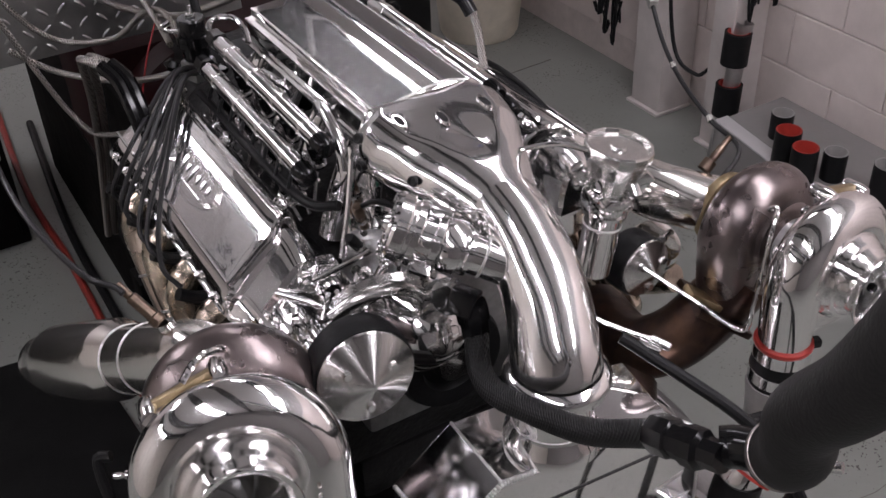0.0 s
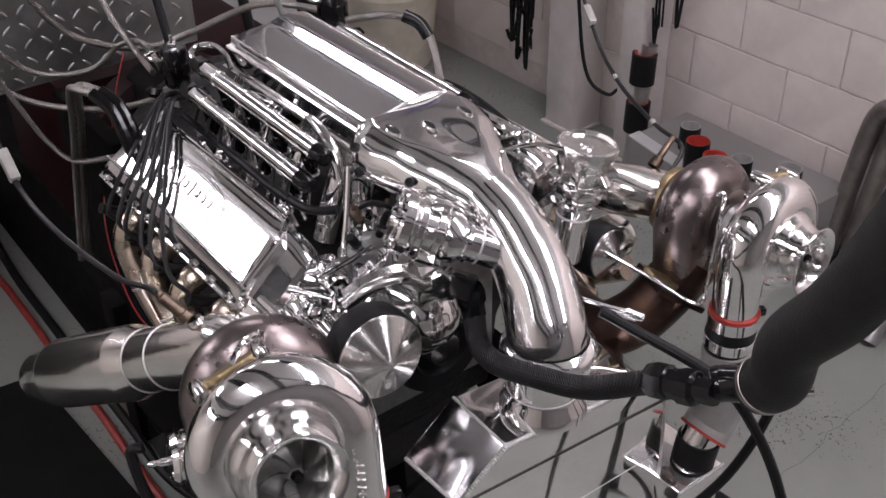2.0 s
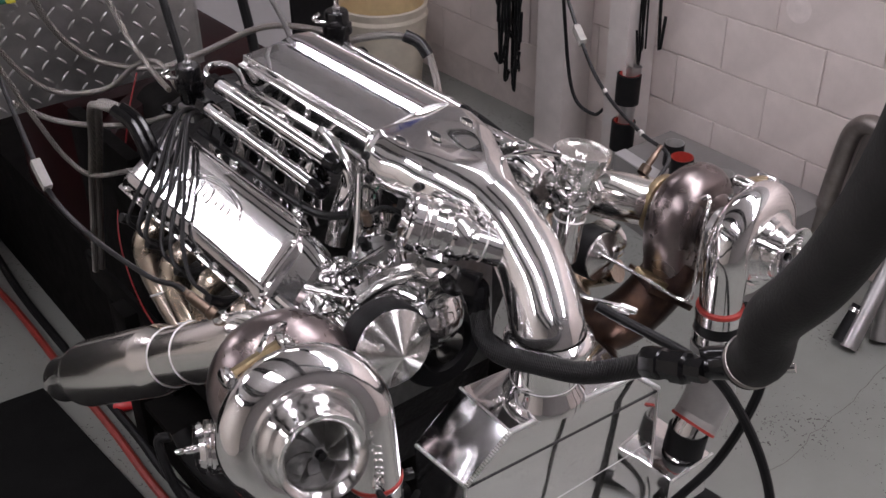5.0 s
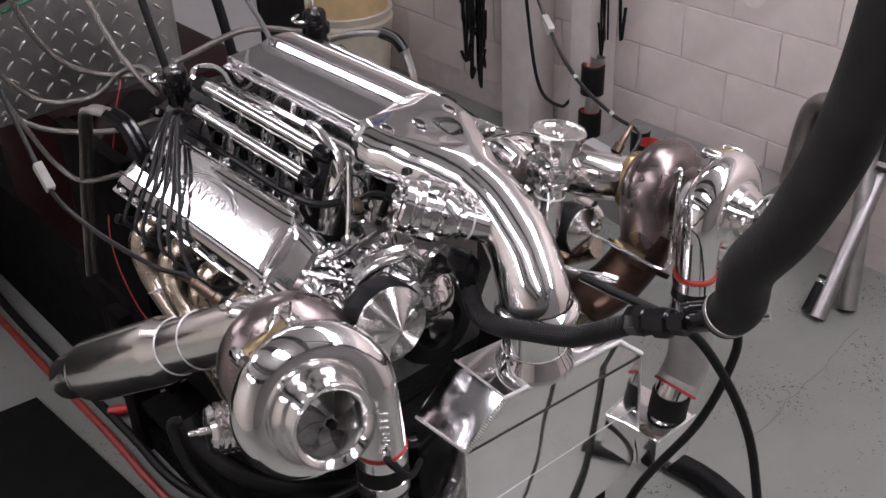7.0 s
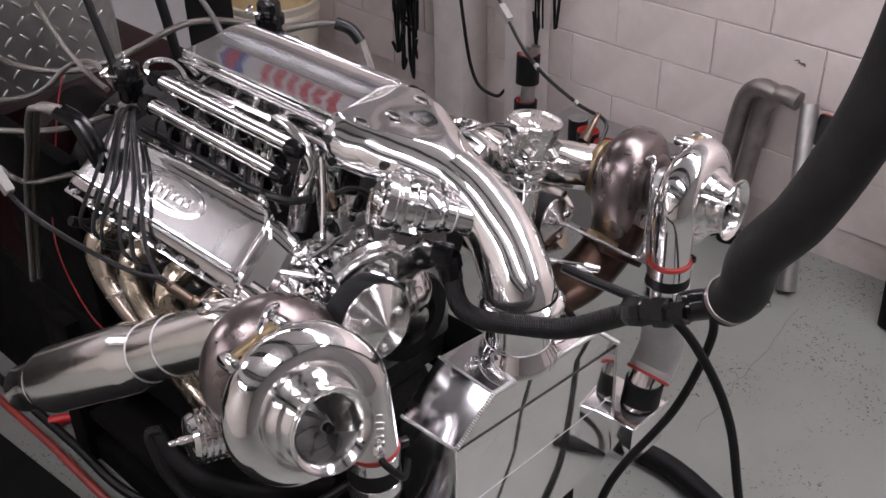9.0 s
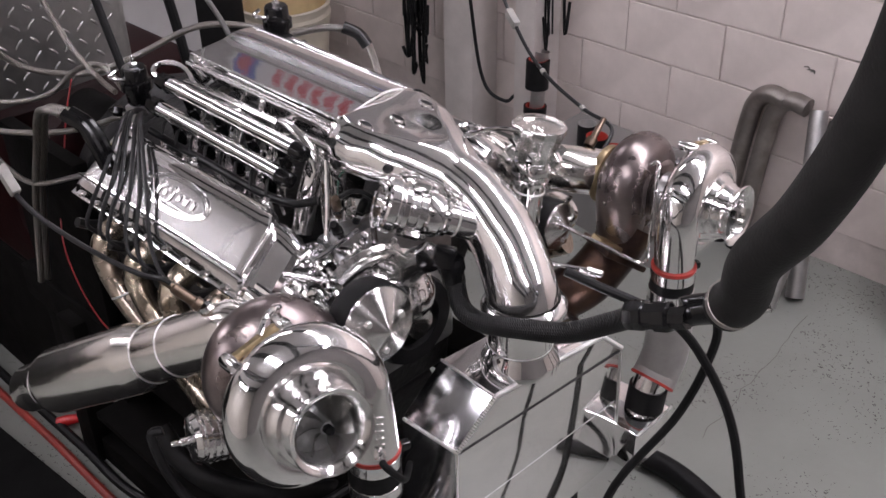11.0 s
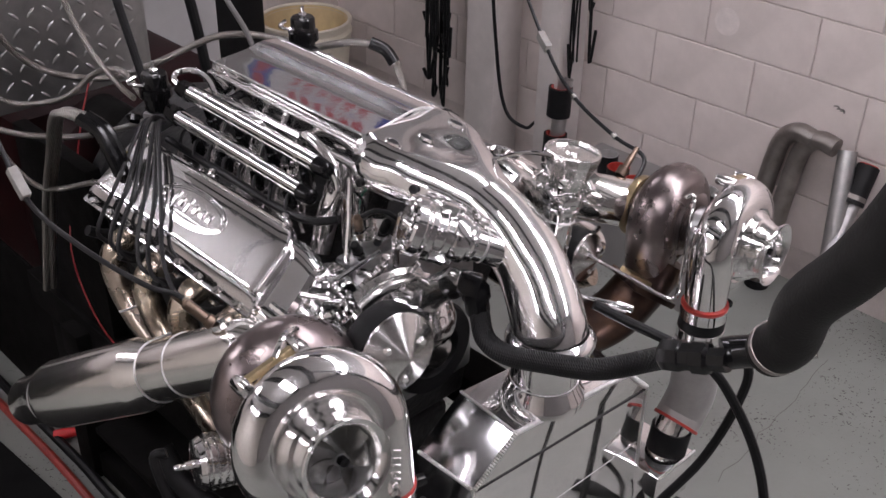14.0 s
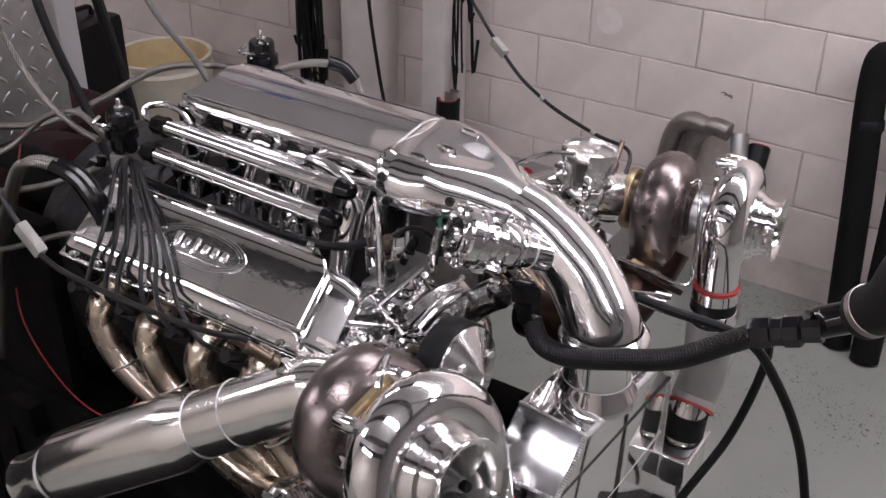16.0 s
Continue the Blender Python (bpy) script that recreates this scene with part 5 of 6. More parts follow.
t = thing("head_end_plate", (0.545, 1.185, 1.13), "polished end plate standing at the front of the intake runners", "plate")
part("plate", prism([(-0.045, -0.06), (0.040, -0.075), (0.052, 0.045), (0.0, 0.065), (-0.040, 0.040)], 0.010, at((0.565, 1.186, 1.145), (-0.25, -1, 0.12)), 0.002), SHEET, t)
for dx, dz in ((-0.030, -0.045), (0.030, -0.055), (0.030, 0.035)):
    part("bolt", hexnut(bmesh.new(), (0.565 + dx, 1.172, 1.145 + dz), (-0.25, -1, 0.12), 0.006, 0.007), CHROME, t)
for p, ax, mt, lb in (((0.520, 1.145, 1.150), (-0.3, -0.3, 0.9), BRASS, "brown"), ((0.560, 1.130, 1.130), (0.1, -0.4, 0.9), PLASTIC_BLACK, "black"), ((0.595, 1.120, 1.150), (-0.2, -0.6, 0.7), BRASS, "brown"), ((0.500, 1.125, 1.120), (-0.5, -0.3, 0.8), PLASTIC_BLACK, "black")):
    t = thing("front_sensor", p, lb + " sensor with a polished hexagon at the engine front", "sensor", "front sensors")
    part("body", turned([(0, -0.03), (0.007, -0.03), (0.007, 0.0), (0.0085, 0.002), (0.0085, 0.022), (0.006, 0.026), (0, 0.026)], p, ax, 14), mt, t)
    part("hexagon", turned([(0, -0.012), (0.011, -0.012), (0.011, -0.003), (0, -0.003)], p, ax, 6), CHROME, t)
line("sensor_lead", [(0.520, 1.135, 1.172), (0.528, 1.110, 1.190), (0.548, 1.095, 1.182), (0.570, 1.085, 1.150), (0.575, 1.09, 1.11)], 0.0042, PLASTIC_BLACK, "black sensor lead at the engine front", "wire")
line("sensor_lead", [(0.595, 1.112, 1.170), (0.580, 1.085, 1.185), (0.560, 1.075, 1.165), (0.552, 1.080, 1.12)], 0.0036, GREEN, "green and white sensor lead", "wire")

# ---- blow-off valves on the elbow ----
def blow_off(base, axis, bell):
    """A valve on a branch pipe; bell: a flared open cup, otherwise a ribbed drum."""
    t = thing("blow_off_valve", base, "mirror-polished blow-off valve on a short branch pipe", "valve", "blow-off valves")
    M = at(base, axis)
    part("branch", lathe(bmesh.new(), [(0.027, -0.02), (0.027, 0.082)], M, 40), POLISHED, t)
    part("weld", lathe(bmesh.new(), [(0.027, 0.058), (0.0285, 0.060), (0.027, 0.062)], M, 40), WELD, t)
    part("clamp_ring", lathe(bmesh.new(), [(0.027, 0.076), (0.0315, 0.077), (0.0325, 0.083), (0.031, 0.086), (0.031, 0.090), (0.0365, 0.092), (0.0375, 0.097), (0.0375, 0.112), (0.036, 0.116), (0.031, 0.118)], M, 48), CHROME, t, sharp=25)
    if bell:
        part("body", lathe(bmesh.new(), [(0.030, 0.117), (0.0335, 0.122), (0.034, 0.134), (0.039, 0.150), (0.0455, 0.166), (0.048, 0.172), (0.0485, 0.184), (0.047, 0.187), (0.044, 0.187), (0.042, 0.181), (0.012, 0.180), (0.010, 0.184), (0, 0.184)], M, 14), BRUSHED, t, sharp=20)
    else:
        part("body", lathe(bmesh.new(), [(0.030, 0.117), (0.037, 0.119), (0.038, 0.121), (0.038, 0.130), (0.034, 0.132), (0.034, 0.146), (0.044, 0.148), (0.0455, 0.150), (0.0455, 0.158), (0.042, 0.160), (0.042, 0.164), (0.0465, 0.166), (0.0475, 0.168), (0.0475, 0.182), (0.045, 0.186), (0.030, 0.188), (0.028, 0.191), (0.012, 0.191), (0.010, 0.196), (0, 0.196)], M, 48), CHROME, t, sharp=25)
        for j in range(10):
            w = j * math.pi / 5 + 0.2
            part("bolt", hexnut(bmesh.new(), M @ Vector((0.038 * math.cos(w), 0.038 * math.sin(w), 0.187)), axis, 0.0042, 0.005), CHROME, t)
    for j in range(6):
        w = j * math.pi / 3 + 0.5
        bm = box(bmesh.new(), (0.018, 0.012, 0.026), M @ pose(0, 0, 0, 0, 0, math.degrees(w)) @ pose(0.0435, 0, 0.134, 0, 40 if bell else 0, 0), 0.002)
        hexnut(bm, M @ Vector((0.046 * math.cos(w), 0.046 * math.sin(w), 0.118)), tuple(-c for c in axis), 0.005, 0.007)
        part("lug", bm, CHROME, t)
    return t


blow_off((0.632, 0.893, 1.160), (-0.74, 0.56, 0.37), False)
blow_off((0.797, 0.956, 1.078), (0.14, -0.04, 1.0), True)
line("boost_pipe", [(0.775, 0.955, 1.265), (0.75, 0.985, 1.268), (0.72, 1.02, 1.255), (0.70, 1.05, 1.235)], 0.004, CHROME, "thin polished boost pipe to the valve", "pipe")

# ---- intercooler box below the elbow ----
def intercooler():
    t = thing("intercooler", (0.65, 0.85, 0.50), "welded mirror-polished aluminium intercooler tank", "intercooler")
    F = [(0.424, 0.884), (0.513, 0.945), (0.801, 0.906), (0.867, 0.842), (0.880, 0.585), (0.85, 0.545), (0.424, 0.545)]
    B = [(0.412, 0.898), (0.505, 0.964), (0.801, 0.929), (0.867, 0.866), (0.880, 0.585), (0.85, 0.545), (0.412, 0.545)]
    rings = [[(x, 0.772, z) for x, z in F], [(x, 0.885, z) for x, z in B]]
    body = loft(rings)
    bmesh.ops.bevel(body, geom=list(body.edges), offset=0.003, segments=2, affect="EDGES", profile=0.6)
    tank = part("tank", body, SHEET, t, sharp=20)
    tank.data.materials.append(SWIRL_DIM)
    # left-facing facets take the sheet whose colour is dimmed for what they reflect
    for f in tank.data.polygons:
        if f.normal.y > -0.7 and f.normal.x < -0.3:
            f.material_index = 1
    bm = bmesh.new()
    for a, b in zip(F[:3], F[1:4]):
        bead(bm, (a[0], 0.7705, a[1] + 0.0012), (b[0], 0.7705, b[1] + 0.0012), 0.0040)
    bead(bm, (0.513, 0.772, 0.947), (0.505, 0.884, 0.966), 0.0022)
    bead(bm, (0.424, 0.772, 0.884), (0.412, 0.882, 0.898), 0.0030)
    bead(bm, (0.867, 0.7715, 0.842), (0.880, 0.7715, 0.585), 0.0014)
    bead(bm, (0.424, 0.7715, 0.884), (0.424, 0.7715, 0.56), 0.0018)
    part("weld", bm, WELD, t)
    bm = bmesh.new()
    bead(bm, (0.428, 0.7715, 0.880), (0.864, 0.7715, 0.838), 0.0022, 0.0075)
    part("weld", bm, DARK, t, "dark weld seam across the front")
    bm = bmesh.new()
    bead(bm, (0.430, 0.7718, 0.735), (0.862, 0.7718, 0.715), 0.0007, 0.006)
    part("weld", bm, CAST, t, "faint seam across the front")
    part("neck", turned([(0.068, -0.06), (0.066, -0.045), (0.057, -0.030), (0.054, -0.015), (0.054, 0.04), (0.050, 0.042)], (0.620, 0.810, 1.000), (0, 0, 1), 48), POLISHED, t)
    part("weld", turned([(0.054, -0.0225), (0.0562, -0.0205), (0.054, -0.018)], (0.620, 0.810, 1.000), (0, 0, 1), 48), WELD, t)
    part("side_tank", prism([(0.0, 0), (0.115, 0.0), (0.115, 0.20), (0.0, 0.20)], 0.10, pose(0.868, 0.72, 0.555), 0.004), SHEET, t)
    bm = bmesh.new()
    bead(bm, (0.870, 0.7175, 0.655), (0.985, 0.7175, 0.655), 0.0022)
    part("weld", bm, WELD, t)
    return t


intercooler()


def coupler(p, d, r, L, mats, label):
    """A run of hose, liner lip and steel clamp going along d from p."""
    t = thing("hose_coupler", p, label, "coupler", "turbo couplers")
    p, d = Vector(p), Vector(d).normalized()
    part("lip", turned([(r * 0.9, 0), (r * 1.04, 0.0), (r * 1.06, 0.004), (r * 1.02, 0.007)], p, d, 36), SILICONE_RED, t, "red silicone lip")
    part("clamp", turned([(r, 0.006), (r * 1.05, 0.007), (r * 1.05, 0.028), (r, 0.029)], p, d, 36), CHROME, t, "steel band clamp")
    part("clamp_screw", block((0.03, 0.014, 0.014), tuple(p + d * 0.018 + Vector((0.9, -0.3, 0)).normalized() * r * 1.12), (0, 0, -20), 0.003), BLACK, t)
    part("hose", turned([(r, 0.004), (r * 1.03, 0.008), (r * 1.03, L), (r * 0.9, L)], p, d, 36), mats, t)
    part("clamp", turned([(r, L - 0.030), (r * 1.06, L - 0.029), (r * 1.06, L - 0.010), (r, L - 0.009)], p, d, 36), CHROME, t, "steel band clamp")
    return t


oL, oR = Vector(outL), Vector(outR)
coupler(oL + Vector((0, 0, 0.012)), (0, 0, -1), 0.040, 0.09, RUBBER, "black silicone coupler with a red lip under the turbocharger")
coupler(oR + Vector((0, 0, 0.012)), (0, 0, -1), 0.040, 0.08, RUBBER, "black silicone coupler with a red lip under the turbocharger")
t = thing("charge_pipe", tuple(oL), "polished charge pipe below the coupler", "pipe", "charge pipes")
part("tube", pipe([oL - Vector((0, 0, 0.07)), oL - Vector((-0.005, -0.01, 0.16)), oL - Vector((-0.03, -0.03, 0.24)), oL - Vector((-0.10, -0.05, 0.30))], 0.038, 28, 8), POLISHED, t)
t = thing("charge_hose", tuple(oR), "grey silicone elbow hose with red-lined ends", "hose", "charge pipes")
part("hose", pipe([oR - Vector((0, 0, 0.06)), oR - Vector((-0.008, 0, 0.12)), oR - Vector((-0.010, 0.0, 0.19)), oR - Vector((0.002, -0.005, 0.235)), oR - Vector((0.020, -0.005, 0.255))], 0.044, 28, 8), SILICONE_GREY, t)
part("lip", turned([(0.040, 0), (0.0455, 0.0), (0.0455, 0.005), (0.040, 0.006)], oR - Vector((0.020, -0.005, 0.253)), (-0.75, 0, -0.75), 32), SILICONE_RED, t, "red silicone lip")
part("tube", pipe([oR - Vector((0.018, -0.005, 0.24)), oR - Vector((0.034, -0.005, 0.27)), oR - Vector((0.040, -0.008, 0.33)), oR - Vector((0.04, -0.008, 0.39))], 0.034, 28, 6), POLISHED, t, "polished pipe end")
part("sleeve", turned([(0.034, 0), (0.0385, 0.001), (0.0385, 0.05), (0.034, 0.051)], oR - Vector((0.030, -0.006, 0.262)), (-0.2, 0, -1), 32), RUBBER, t, "black hose sleeve")
part("clamp", turned([(0.034, 0), (0.037, 0.001), (0.037, 0.013), (0.034, 0.014)], oR - Vector((0.040, -0.006, 0.325)), (-0.1, 0, -1), 32), CHROME, t)

# ---- hoses and cables on and round the engine ----
t = thing("radiator_hose", (0.55, 0.9, 1.12), "thick black braided coolant hose with black fittings, curving round the elbow", "hose")
part("hose", pipe([(0.562, 0.905, 1.085), (0.545, 0.872, 1.055), (0.532, 0.815, 1.062), (0.540, 0.745, 1.082), (0.562, 0.670, 1.101), (0.582, 0.600, 1.146), (0.576, 0.555, 1.186)], 0.0165, 22, 10), NYLON, t)
part("fitting", turned([(0, -0.004), (0.021, -0.004), (0.023, 0.0), (0.023, 0.020), (0.0195, 0.022), (0.0195, 0.045), (0.0, 0.045)], (0.559, 0.912, 1.125), (0.05, -0.15, -1), 8), BLACK, t, "black anodised fitting")
part("elbow_fitting", block((0.036, 0.036, 0.036), (0.552, 0.917, 1.132), (10, 25, 40), 0.005), BLACK, t, "black anodised block fitting")
part("fitting", turned([(0, -0.045), (0.0205, -0.045), (0.0225, -0.040), (0.0225, -0.016), (0.0195, -0.014), (0.0195, 0.0), (0.0225, 0.002), (0.0225, 0.022), (0.0165, 0.026), (0.0165, 0.05), (0, 0.05)], (0.578, 0.532, 1.192), (0.10, -0.78, 0.28), 8), BLACK, t, "black anodised fitting")

hh = thing("big_hose", (0.64, 0.47, 1.22), "thick grey-black rubber hose with a steel clamp, rising beside the engine", "hose")
BIG = [(0.615, 0.447, 1.230), (0.594, 0.416, 1.276), (0.564, 0.392, 1.354), (0.539, 0.332, 1.453), (0.527, 0.280, 1.589), (0.506, 0.245, 1.741), (0.48, 0.22, 1.95), (0.45, 0.20, 2.30), (0.43, 0.19, 3.09)]
part("hose", pipe(BIG, 0.034, 28, 8), HOSE, hh)
bd = (Vector(BIG[1]) - Vector(BIG[0])).normalized()
part("clamp", turned([(0.0345, 0.012), (0.0358, 0.0125), (0.0358, 0.0225), (0.0345, 0.023)], BIG[0], bd, 36), OXIDE, hh, "steel worm-drive clamp")
part("clamp_screw", turned([(0, 0), (0.006, 0), (0.006, 0.03), (0, 0.03)], Vector(BIG[0]) + bd * 0.017 + Vector((0.030, -0.01, -0.024)), (0.4, -0.7, 0.3), 12), CHROME, hh)
part("spigot", pipe([(0.595, 0.500, 1.205), (0.606, 0.488, 1.210), BIG[0]], 0.022, 18, 5), BLACK, hh, "black anodised spigot")

w = line("sensor_cable", [(1.369, 1.669, 1.46), (1.236, 1.372, 1.231), (1.171, 1.227, 1.168), (1.128, 1.086, 1.142), (1.114, 1.002, 1.13), (1.048, 0.979, 1.099)], 0.0040, WIRE, "dark braided sensor cable with a grey connector", "cable")
part("connector", box(bmesh.new(), (0.016, 0.020, 0.050), at((1.236, 1.372, 1.231), (-0.38, -0.848, -0.369)), 0.003), PLASTIC_GREY, w, "grey plastic connector")
for p in ((1.171, 1.227, 1.168), (1.128, 1.086, 1.142)):
    part("band", turned([(0.0042, -0.006), (0.0058, -0.005), (0.0058, 0.005), (0.0042, 0.006)], p, (-0.38, -0.848, -0.369), 10), PLASTIC_GREY, w, "pale band on the cable")
w = line("sensor_cable", [(0.115, 1.85, 1.72), (0.112, 1.68, 1.48), (0.100, 1.50, 1.315), (0.098, 1.419, 1.239), (0.105, 1.28, 1.221), (0.135, 1.158, 1.200), (0.165, 1.13, 1.184), (0.172, 1.118, 1.178)], 0.0042, WIRE, "dark sensor cable with a grey connector", "cable")
part("connector", box(bmesh.new(), (0.016, 0.019, 0.052), at((0.0985, 1.445, 1.262), (0.0, 0.75, 0.65)), 0.003), PLASTIC_GREY, w, "grey plastic connector")
line("hanging_cable", [(0.720, 0.800, 1.075), (0.745, 0.760, 1.055), (0.797, 0.638, 1.014), (0.845, 0.585, 0.92), (0.872, 0.535, 0.80), (0.875, 0.500, 0.67), (0.868, 0.464, 0.50), (0.86, 0.42, 0.02)], 0.0085, RUBBER, "black cable hanging in front of the engine", "cable")
t = line("throttle_cable", [(0.700, 0.860, 1.085), (0.735, 0.810, 1.073), (0.772, 0.764, 1.064)], 0.0036, CHROME, "polished cable end with a clevis", "cable end")
part("ferrule", turned([(0, 0), (0.0065, 0), (0.0065, 0.026), (0.0045, 0.028), (0, 0.028)], (0.757, 0.782, 1.068), (0.55, -0.8, -0.25), 14), CHROME, t)
part("clevis", block((0.030, 0.012, 0.010), (0.748, 0.775, 1.062), (0, 15, -50), 0.002), CHROME, t)
line("hanging_cable", [(0.80, 0.640, 1.01), (0.90, 0.640, 0.980), (0.960, 0.638, 0.925), (0.962, 0.636, 0.855), (0.917, 0.664, 0.711), (0.801, 0.727, 0.535), (0.74, 0.72, 0.30), (0.78, 0.70, 0.02)], 0.0085, RUBBER, "black cable hanging in front of the engine", "cable")

# braided lines behind the engine
line("braided_line", [(0.30, 2.10, 1.62), (0.352, 2.137, 1.314), (0.437, 2.146, 1.159), (0.557, 2.07, 1.117), (0.638, 1.982, 1.156), (0.776, 1.912, 1.208), (0.881, 1.824, 1.197), (0.86, 1.72, 1.21)], 0.0074, BRAID, "steel-braided fuel line sagging behind the engine", "braided line", seg=12)
line("braided_line", [(0.40, 1.96, 1.60), (0.42, 1.928, 1.42), (0.446, 1.88, 1.279), (0.462, 1.811, 1.215), (0.455, 1.735, 1.207)], 0.0058, BRAID, "thin steel-braided line to the regulator", "braided line", seg=12)
line("braided_line", [(0.16, 1.98, 1.50), (0.22, 2.0, 1.28), (0.30, 1.99, 1.165), (0.40, 1.94, 1.155), (0.455, 1.88, 1.215), (0.475, 1.81, 1.235), (0.478, 1.74, 1.20)], 0.0058, BRAID, "steel-braided line looping to the regulator", "braided line", seg=12)
line("braided_line", [(0.22, 1.99, 1.16), (0.30, 1.97, 1.10), (0.40, 1.86, 1.10), (0.49, 1.76, 1.14)], 0.006, BRAID, "thin steel-braided line behind the regulator", "braided line", seg=12)
line("braided_line", [(0.19, 1.99, 1.30), (0.258, 1.982, 1.108), (0.295, 1.97, 1.016), (0.327, 1.916, 0.983), (0.375, 1.794, 1.029), (0.40, 1.72, 1.05)], 0.0056, BRAID, "thin steel-braided line beside the bell housing", "braided line", seg=12)
for dx in (-0.007, 0.009):
    t = line("breather_line", [(0.336 + dx, 1.690, 1.214), (0.307 + dx, 1.722, 1.226), (0.314 + dx, 1.780, 1.190), (0.328 + dx, 1.855, 1.09), (0.334 + dx, 1.94, 0.94), (0.314 + dx, 1.983, 0.71)], 0.0075, BRAID, "steel-braided breather line arching off the valve cover", "braided line", seg=12)
    part("fitting", pipe([(0.352 + dx, 1.612, 1.125), (0.348 + dx, 1.630, 1.165), (0.345 + dx, 1.662, 1.198), (0.330 + dx, 1.698, 1.217)], 0.0120, 10, 5), BLACK, t, "black anodised elbow fitting")

# fuel pressure regulators
def regulator(c, side):
    t = thing("fuel_regulator", c, "black fuel pressure regulator with a polished adjuster screw", "regulator", "regulators")
    C = Vector(c)
    part("bracket", block((0.050, 0.040, 0.036), tuple(C + Vector((0, 0, -0.062))), (0, 0, 20), 0.005), CAST, t)
    part("lower_body", turned([(0, -0.046), (0.020, -0.046), (0.024, -0.040), (0.024, -0.016), (0.031, -0.014), (0.031, -0.005), (0.026, -0.003), (0, -0.003)], C, (0, 0, 1), 32), BLACK, t)
    part("upper_body", turned([(0, -0.004), (0.031, -0.004), (0.031, 0.004), (0.026, 0.006), (0.025, 0.030), (0.022, 0.034), (0, 0.035)], C, (0, 0, 1), 32), BLACK, t)
    part("adjuster", turned([(0, 0.034), (0.006, 0.034), (0.006, 0.040), (0.0035, 0.041), (0.0035, 0.056), (0, 0.057)], C, (0, 0, 1), 12), CHROME, t)
    part("locknut", hexnut(bmesh.new(), tuple(C + Vector((0, 0, 0.036))), (0, 0, 1), 0.009, 0.006), CHROME, t)
    part("vacuum_pipe", pipe([C + Vector((-0.022, 0.0, 0.012)), C + Vector((-0.040, 0.006, 0.016)), C + Vector((-0.050, 0.010, 0.024)), C + Vector((-0.036, 0.008, 0.032))], 0.004, 10, 6), CHROME, t)
    for d in ((-0.03, 0.02, -0.060), (0.02, -0.035, -0.055)):
        part("fitting", turned([(0, 0), (0.010, 0), (0.012, 0.003), (0.012, 0.018), (0, 0.03)], C + Vector(d), (d[0], d[1], 0.01), 6), BLACK, t, "black fitting")
    return t


regulator((0.493, 1.715, 1.222), 0)
regulator((0.815, 1.665, 1.272), 1)
line("fuel_crossover", [(0.505, 1.640, 1.245), (0.508, 1.668, 1.252), (0.528, 1.682, 1.257), (0.550, 1.660, 1.260), (0.556, 1.625, 1.252), (0.552, 1.60, 1.235)], 0.0055, CHROME, "bent polished fuel crossover pipe behind the rails", "pipe")
t = line("braided_line", [(0.835, 1.68, 1.222), (0.87, 1.66, 1.232), (0.93, 1.62, 1.235), (0.97, 1.575, 1.215), (0.978, 1.55, 1.17), (0.975, 1.52, 1.09)], 0.0082, BRAID, "steel-braided line with a black elbow fitting", "braided line", seg=12)
part("fitting", pipe([(0.945, 1.607, 1.235), (0.966, 1.582, 1.220), (0.974, 1.562, 1.195)], 0.0135, 12, 5), BLACK, t, "black elbow fitting")

# ignition leads: a fan over the valve cover
r4 = random.Random(4)
for k in range(6):
    ye = (1.58, 1.53, 1.50, 1.42, 1.38, 1.30)[k]
    j = r4.uniform(-0.008, 0.008)
    top = Vector((0.487 + 0.006 * (k % 3), 1.705, 1.160 - 0.006 * (k % 2)))
    mid = Vector((0.428, 1.664 - 0.012 * k + j, 1.188 + 0.004 * (k % 3)))
    low = Vector((0.330, 1.600 - 0.030 * k + j, 1.126))
    line("ignition_lead", [tuple(top + Vector((0.02, 0.02, 0.0))), tuple(top), tuple(mid), tuple(low), (0.290, 0.6 * low.y + 0.4 * ye, 1.078), (0.270, 0.2 * low.y + 0.8 * ye, 1.045), (0.285, ye, 1.020)], 0.0042, WIRE, "dark grey ignition lead draped over the valve cover", "ignition lead", 7, 8)

line("red_wire", [(0.52, 2.06, 1.12), (0.48, 2.04, 1.05), (0.44, 2.02, 0.95), (0.37, 1.96, 0.80), (0.335, 1.80, 0.70), (0.335, 1.66, 0.69), (0.36, 1.58, 0.80)], 0.0018, REDWIRE, "thin red wire hanging beside the stand", "wire")
line("black_line", [(0.60, 2.10, 1.62), (0.585, 2.02, 1.36), (0.56, 1.90, 1.20), (0.55, 1.84, 1.10)], 0.009, RUBBER, "black hose hanging behind the engine", "hose")
line("black_line", [(0.83, 2.22, 1.62), (0.85, 2.20, 1.35), (0.87, 2.15, 1.05), (0.88, 2.1, 0.6)], 0.013, RUBBER, "thick black hose hanging behind the engine", "hose")
line("grey_line", [(0.80, 2.02, 1.62), (0.79, 1.96, 1.36), (0.77, 1.80, 1.24), (0.74, 1.70, 1.16)], 0.006, GREYWIRE, "grey line behind the plenum", "cable")
for k in range(3):
    line("fat_cable", [(0.98 + 0.02 * k, 1.75, 1.02 + 0.012 * k), (0.97 + 0.010 * k, 1.5, 1.09 + 0.008 * k), (0.955 + 0.008 * k, 1.30, 1.10), (0.95, 1.16, 1.06)], 0.0055, RUBBER, "black cable running along the far side of the engine", "cable")

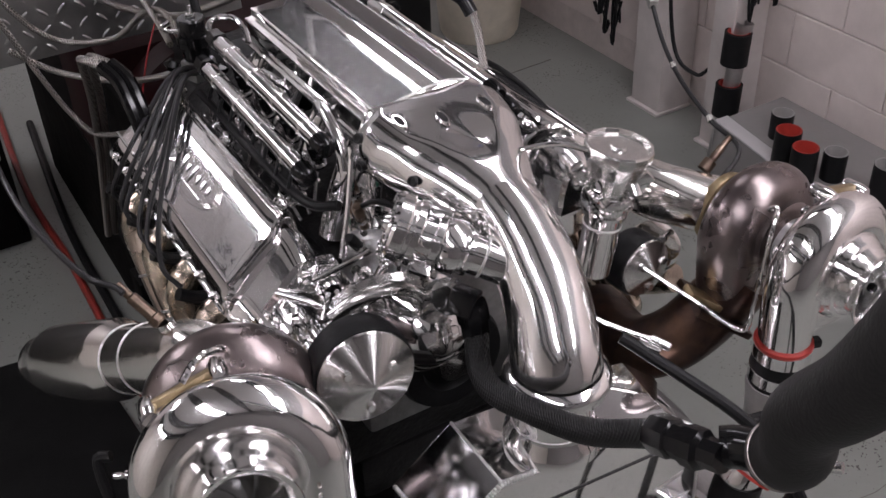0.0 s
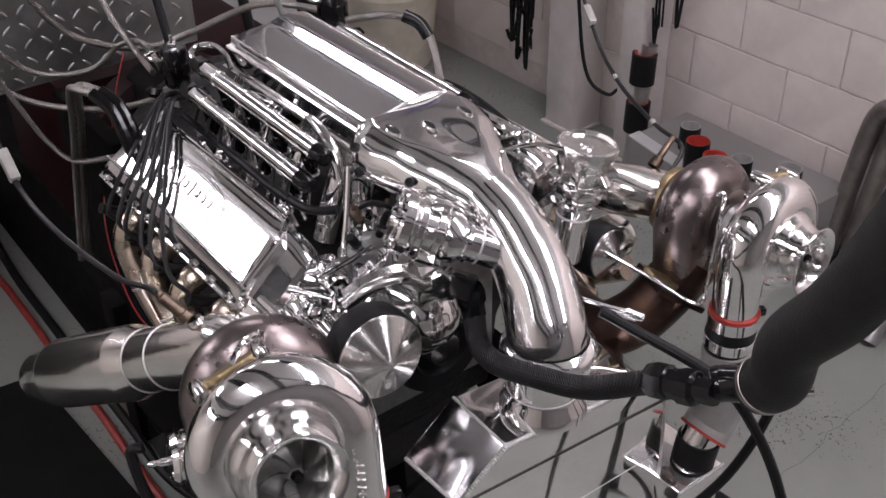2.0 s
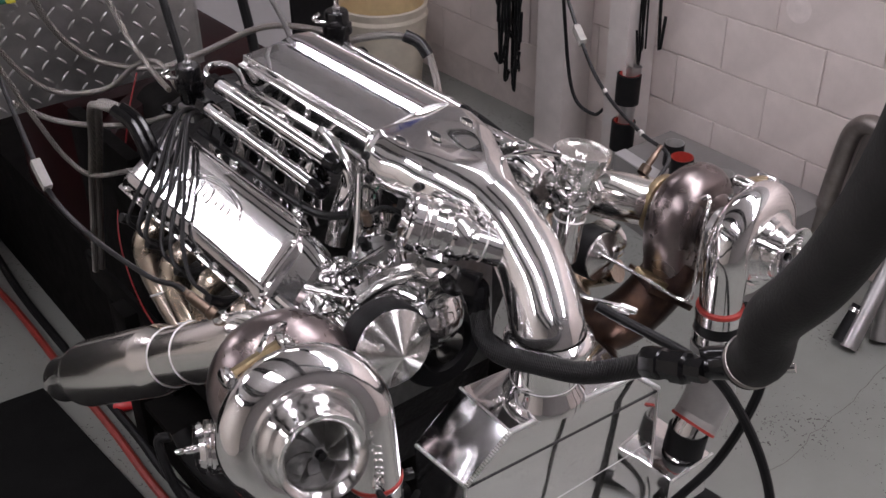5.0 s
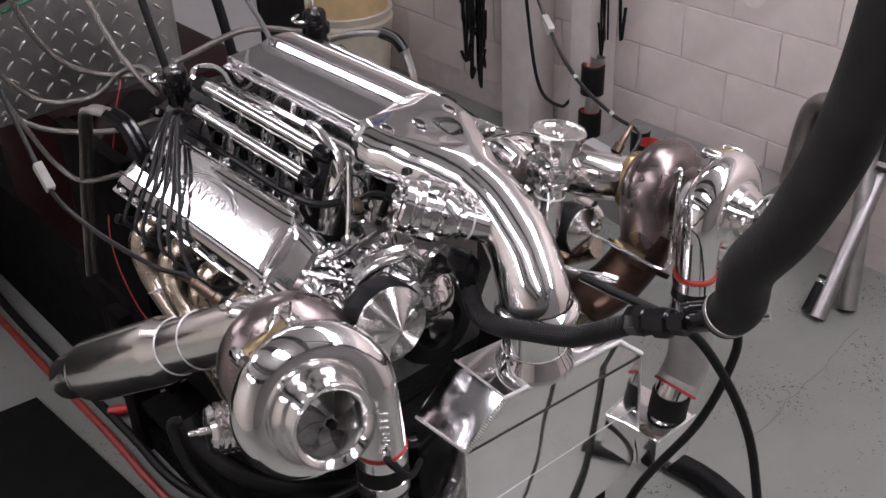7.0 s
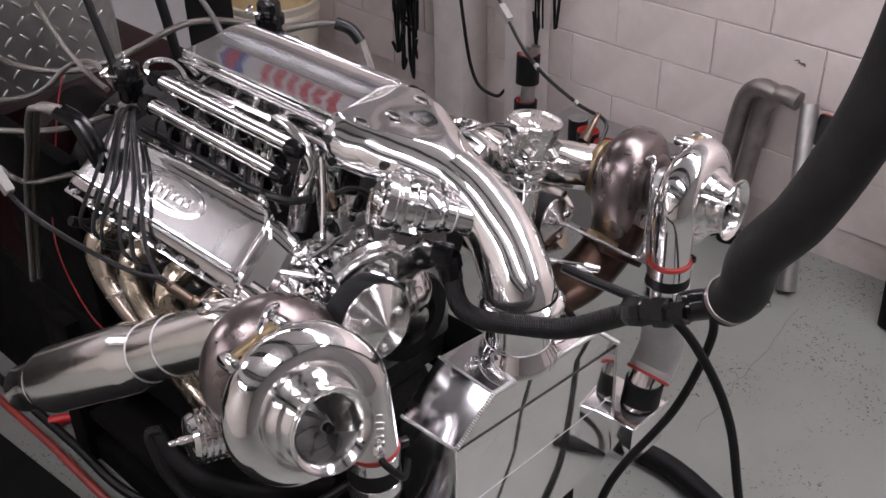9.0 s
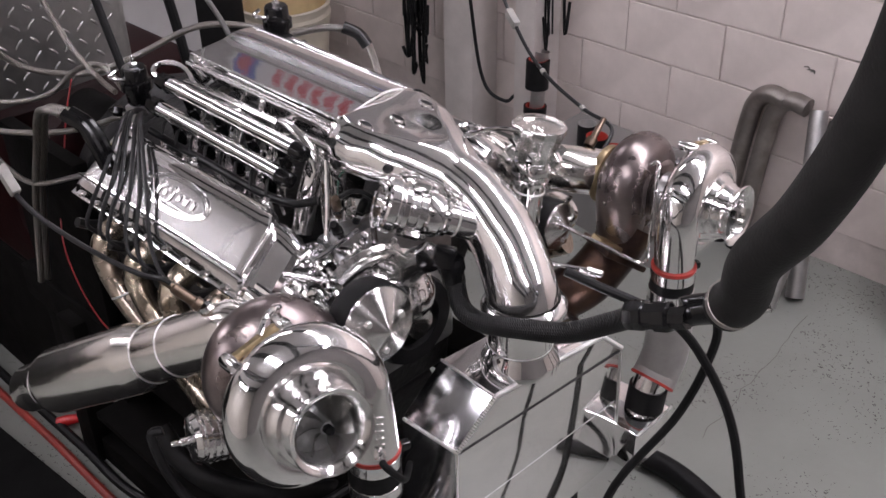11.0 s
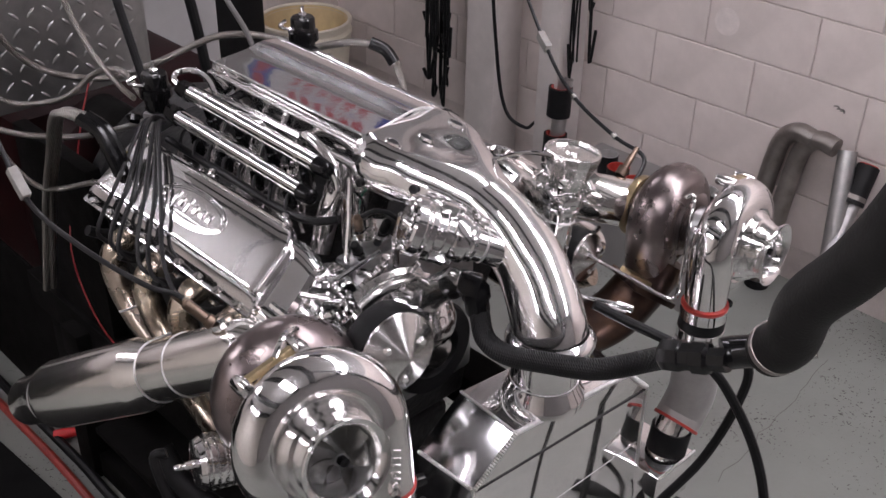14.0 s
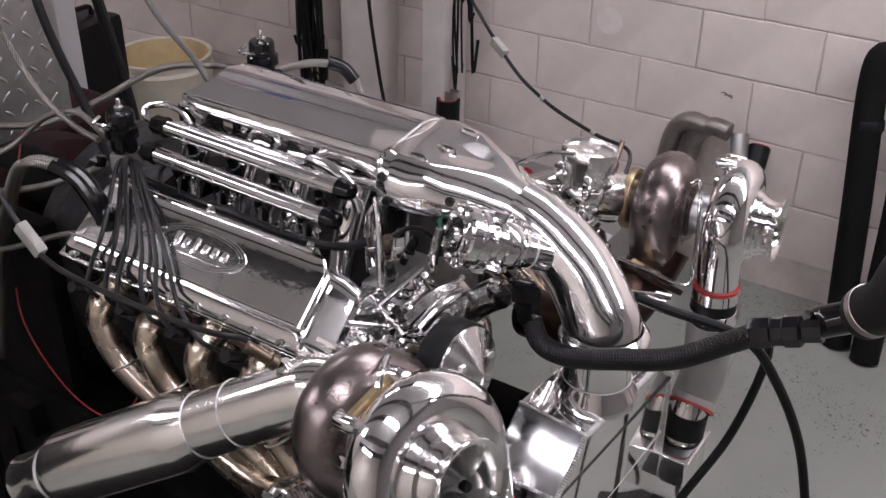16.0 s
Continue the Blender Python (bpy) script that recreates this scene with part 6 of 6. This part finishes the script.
for k, (mt, dz) in enumerate(((PLASTIC_BLACK, 0.0), (PLASTIC_BLACK, 0.022), (REDWIRE, 0.045), (GREEN, -0.02))):
    w = line("test_lead", [(0.25, 2.17, 1.33 + dz), (0.31, 2.15, 1.335 + dz), (0.38, 2.16, 1.35 + dz * 1.4), (0.47, 2.18, 1.37 + dz * 2), (0.55, 2.19, 1.36 + dz)], 0.005, mt, "thin test lead with a taped end on the guard", "wire")
    part("tape", turned([(0.0052, 0), (0.0066, 0.001), (0.0066, 0.018), (0.0052, 0.019)], (0.300, 2.152, 1.334 + dz), (1, -0.3, 0.05), 10), YELLOW, w, "yellow tape band")

# ---- blocks of the painted wall ----
def block_mesh(w, h):
    me = bpy.data.meshes.new("block")
    bm = bmesh.new()
    r = 0.003
    a = [bm.verts.new((0.0, y, z)) for y, z in ((-w / 2 + r, -h / 2 + r), (w / 2 - r, -h / 2 + r), (w / 2 - r, h / 2 - r), (-w / 2 + r, h / 2 - r))]
    b = [bm.verts.new((0.002, y, z)) for y, z in ((-w / 2, -h / 2), (w / 2, -h / 2), (w / 2, h / 2), (-w / 2, h / 2))]
    c = [bm.verts.new((0.012, y, z)) for y, z in ((-w / 2, -h / 2), (w / 2, -h / 2), (w / 2, h / 2), (-w / 2, h / 2))]
    bm.faces.new(a)
    for p, q in ((a, b), (b, c)):
        for k in range(4):
            j = (k + 1) % 4
            bm.faces.new((p[k], q[k], q[j], p[j]))
    bmesh.ops.recalc_face_normals(bm, faces=bm.faces)
    for f in bm.faces:
        if f.normal.x > 0.5:
            f.normal_flip()
    bm.to_mesh(me)
    bm.free()
    me.materials.append(BLOCK)
    return me


FULL = block_mesh(0.4032 - 0.0045, 0.2032 - 0.0045)
rb = random.Random(12)
bm_far = bmesh.new()
for row in range(-3, 11):
    z = 0.741 + 0.2032 * (row + 0.5)
    if z < 0.02:
        continue
    for col in range(-12, 14):
        y = 1.436 + 0.4032 * (col + 0.5) + (0.2016 if row % 2 else 0)
        jig = (WALL_X + rb.uniform(-0.0012, 0.0012), y + rb.uniform(-0.001, 0.001), z + rb.uniform(-0.001, 0.001))
        if -0.2 < y < 5.0 and z < 2.2:
            ob = new("block", FULL)
            ob.location = jig
            ob.rotation_euler = (rb.uniform(-0.002, 0.002), 0, rb.uniform(-0.003, 0.003))
            ob.parent = wall_east
        elif Y0 < y < Y1 and z < CEIL:
            g = bmesh.ops.create_cube(bm_far, size=1, matrix=Matrix.Translation((WALL_X + 0.006, y, z)) @ Matrix.Diagonal((0.012, 0.397, 0.197, 1)))
tagged(part("far_blocks", bm_far, BLOCK, wall_east, smooth=False), kind="stuff")
# unseen grey sheet over the top courses, added to darken the plenum's reflections
part("upper_reflection_sheet", block((0.012, Y1 - Y0 - 0.01, CEIL - 2.34), (WALL_X - 0.009, (Y0 + Y1) / 2, (CEIL + 2.34) / 2), bevel=0.002), REFLECTION_GREY, wall_east, "unseen grey sheet on the upper wall, added to darken reflections")
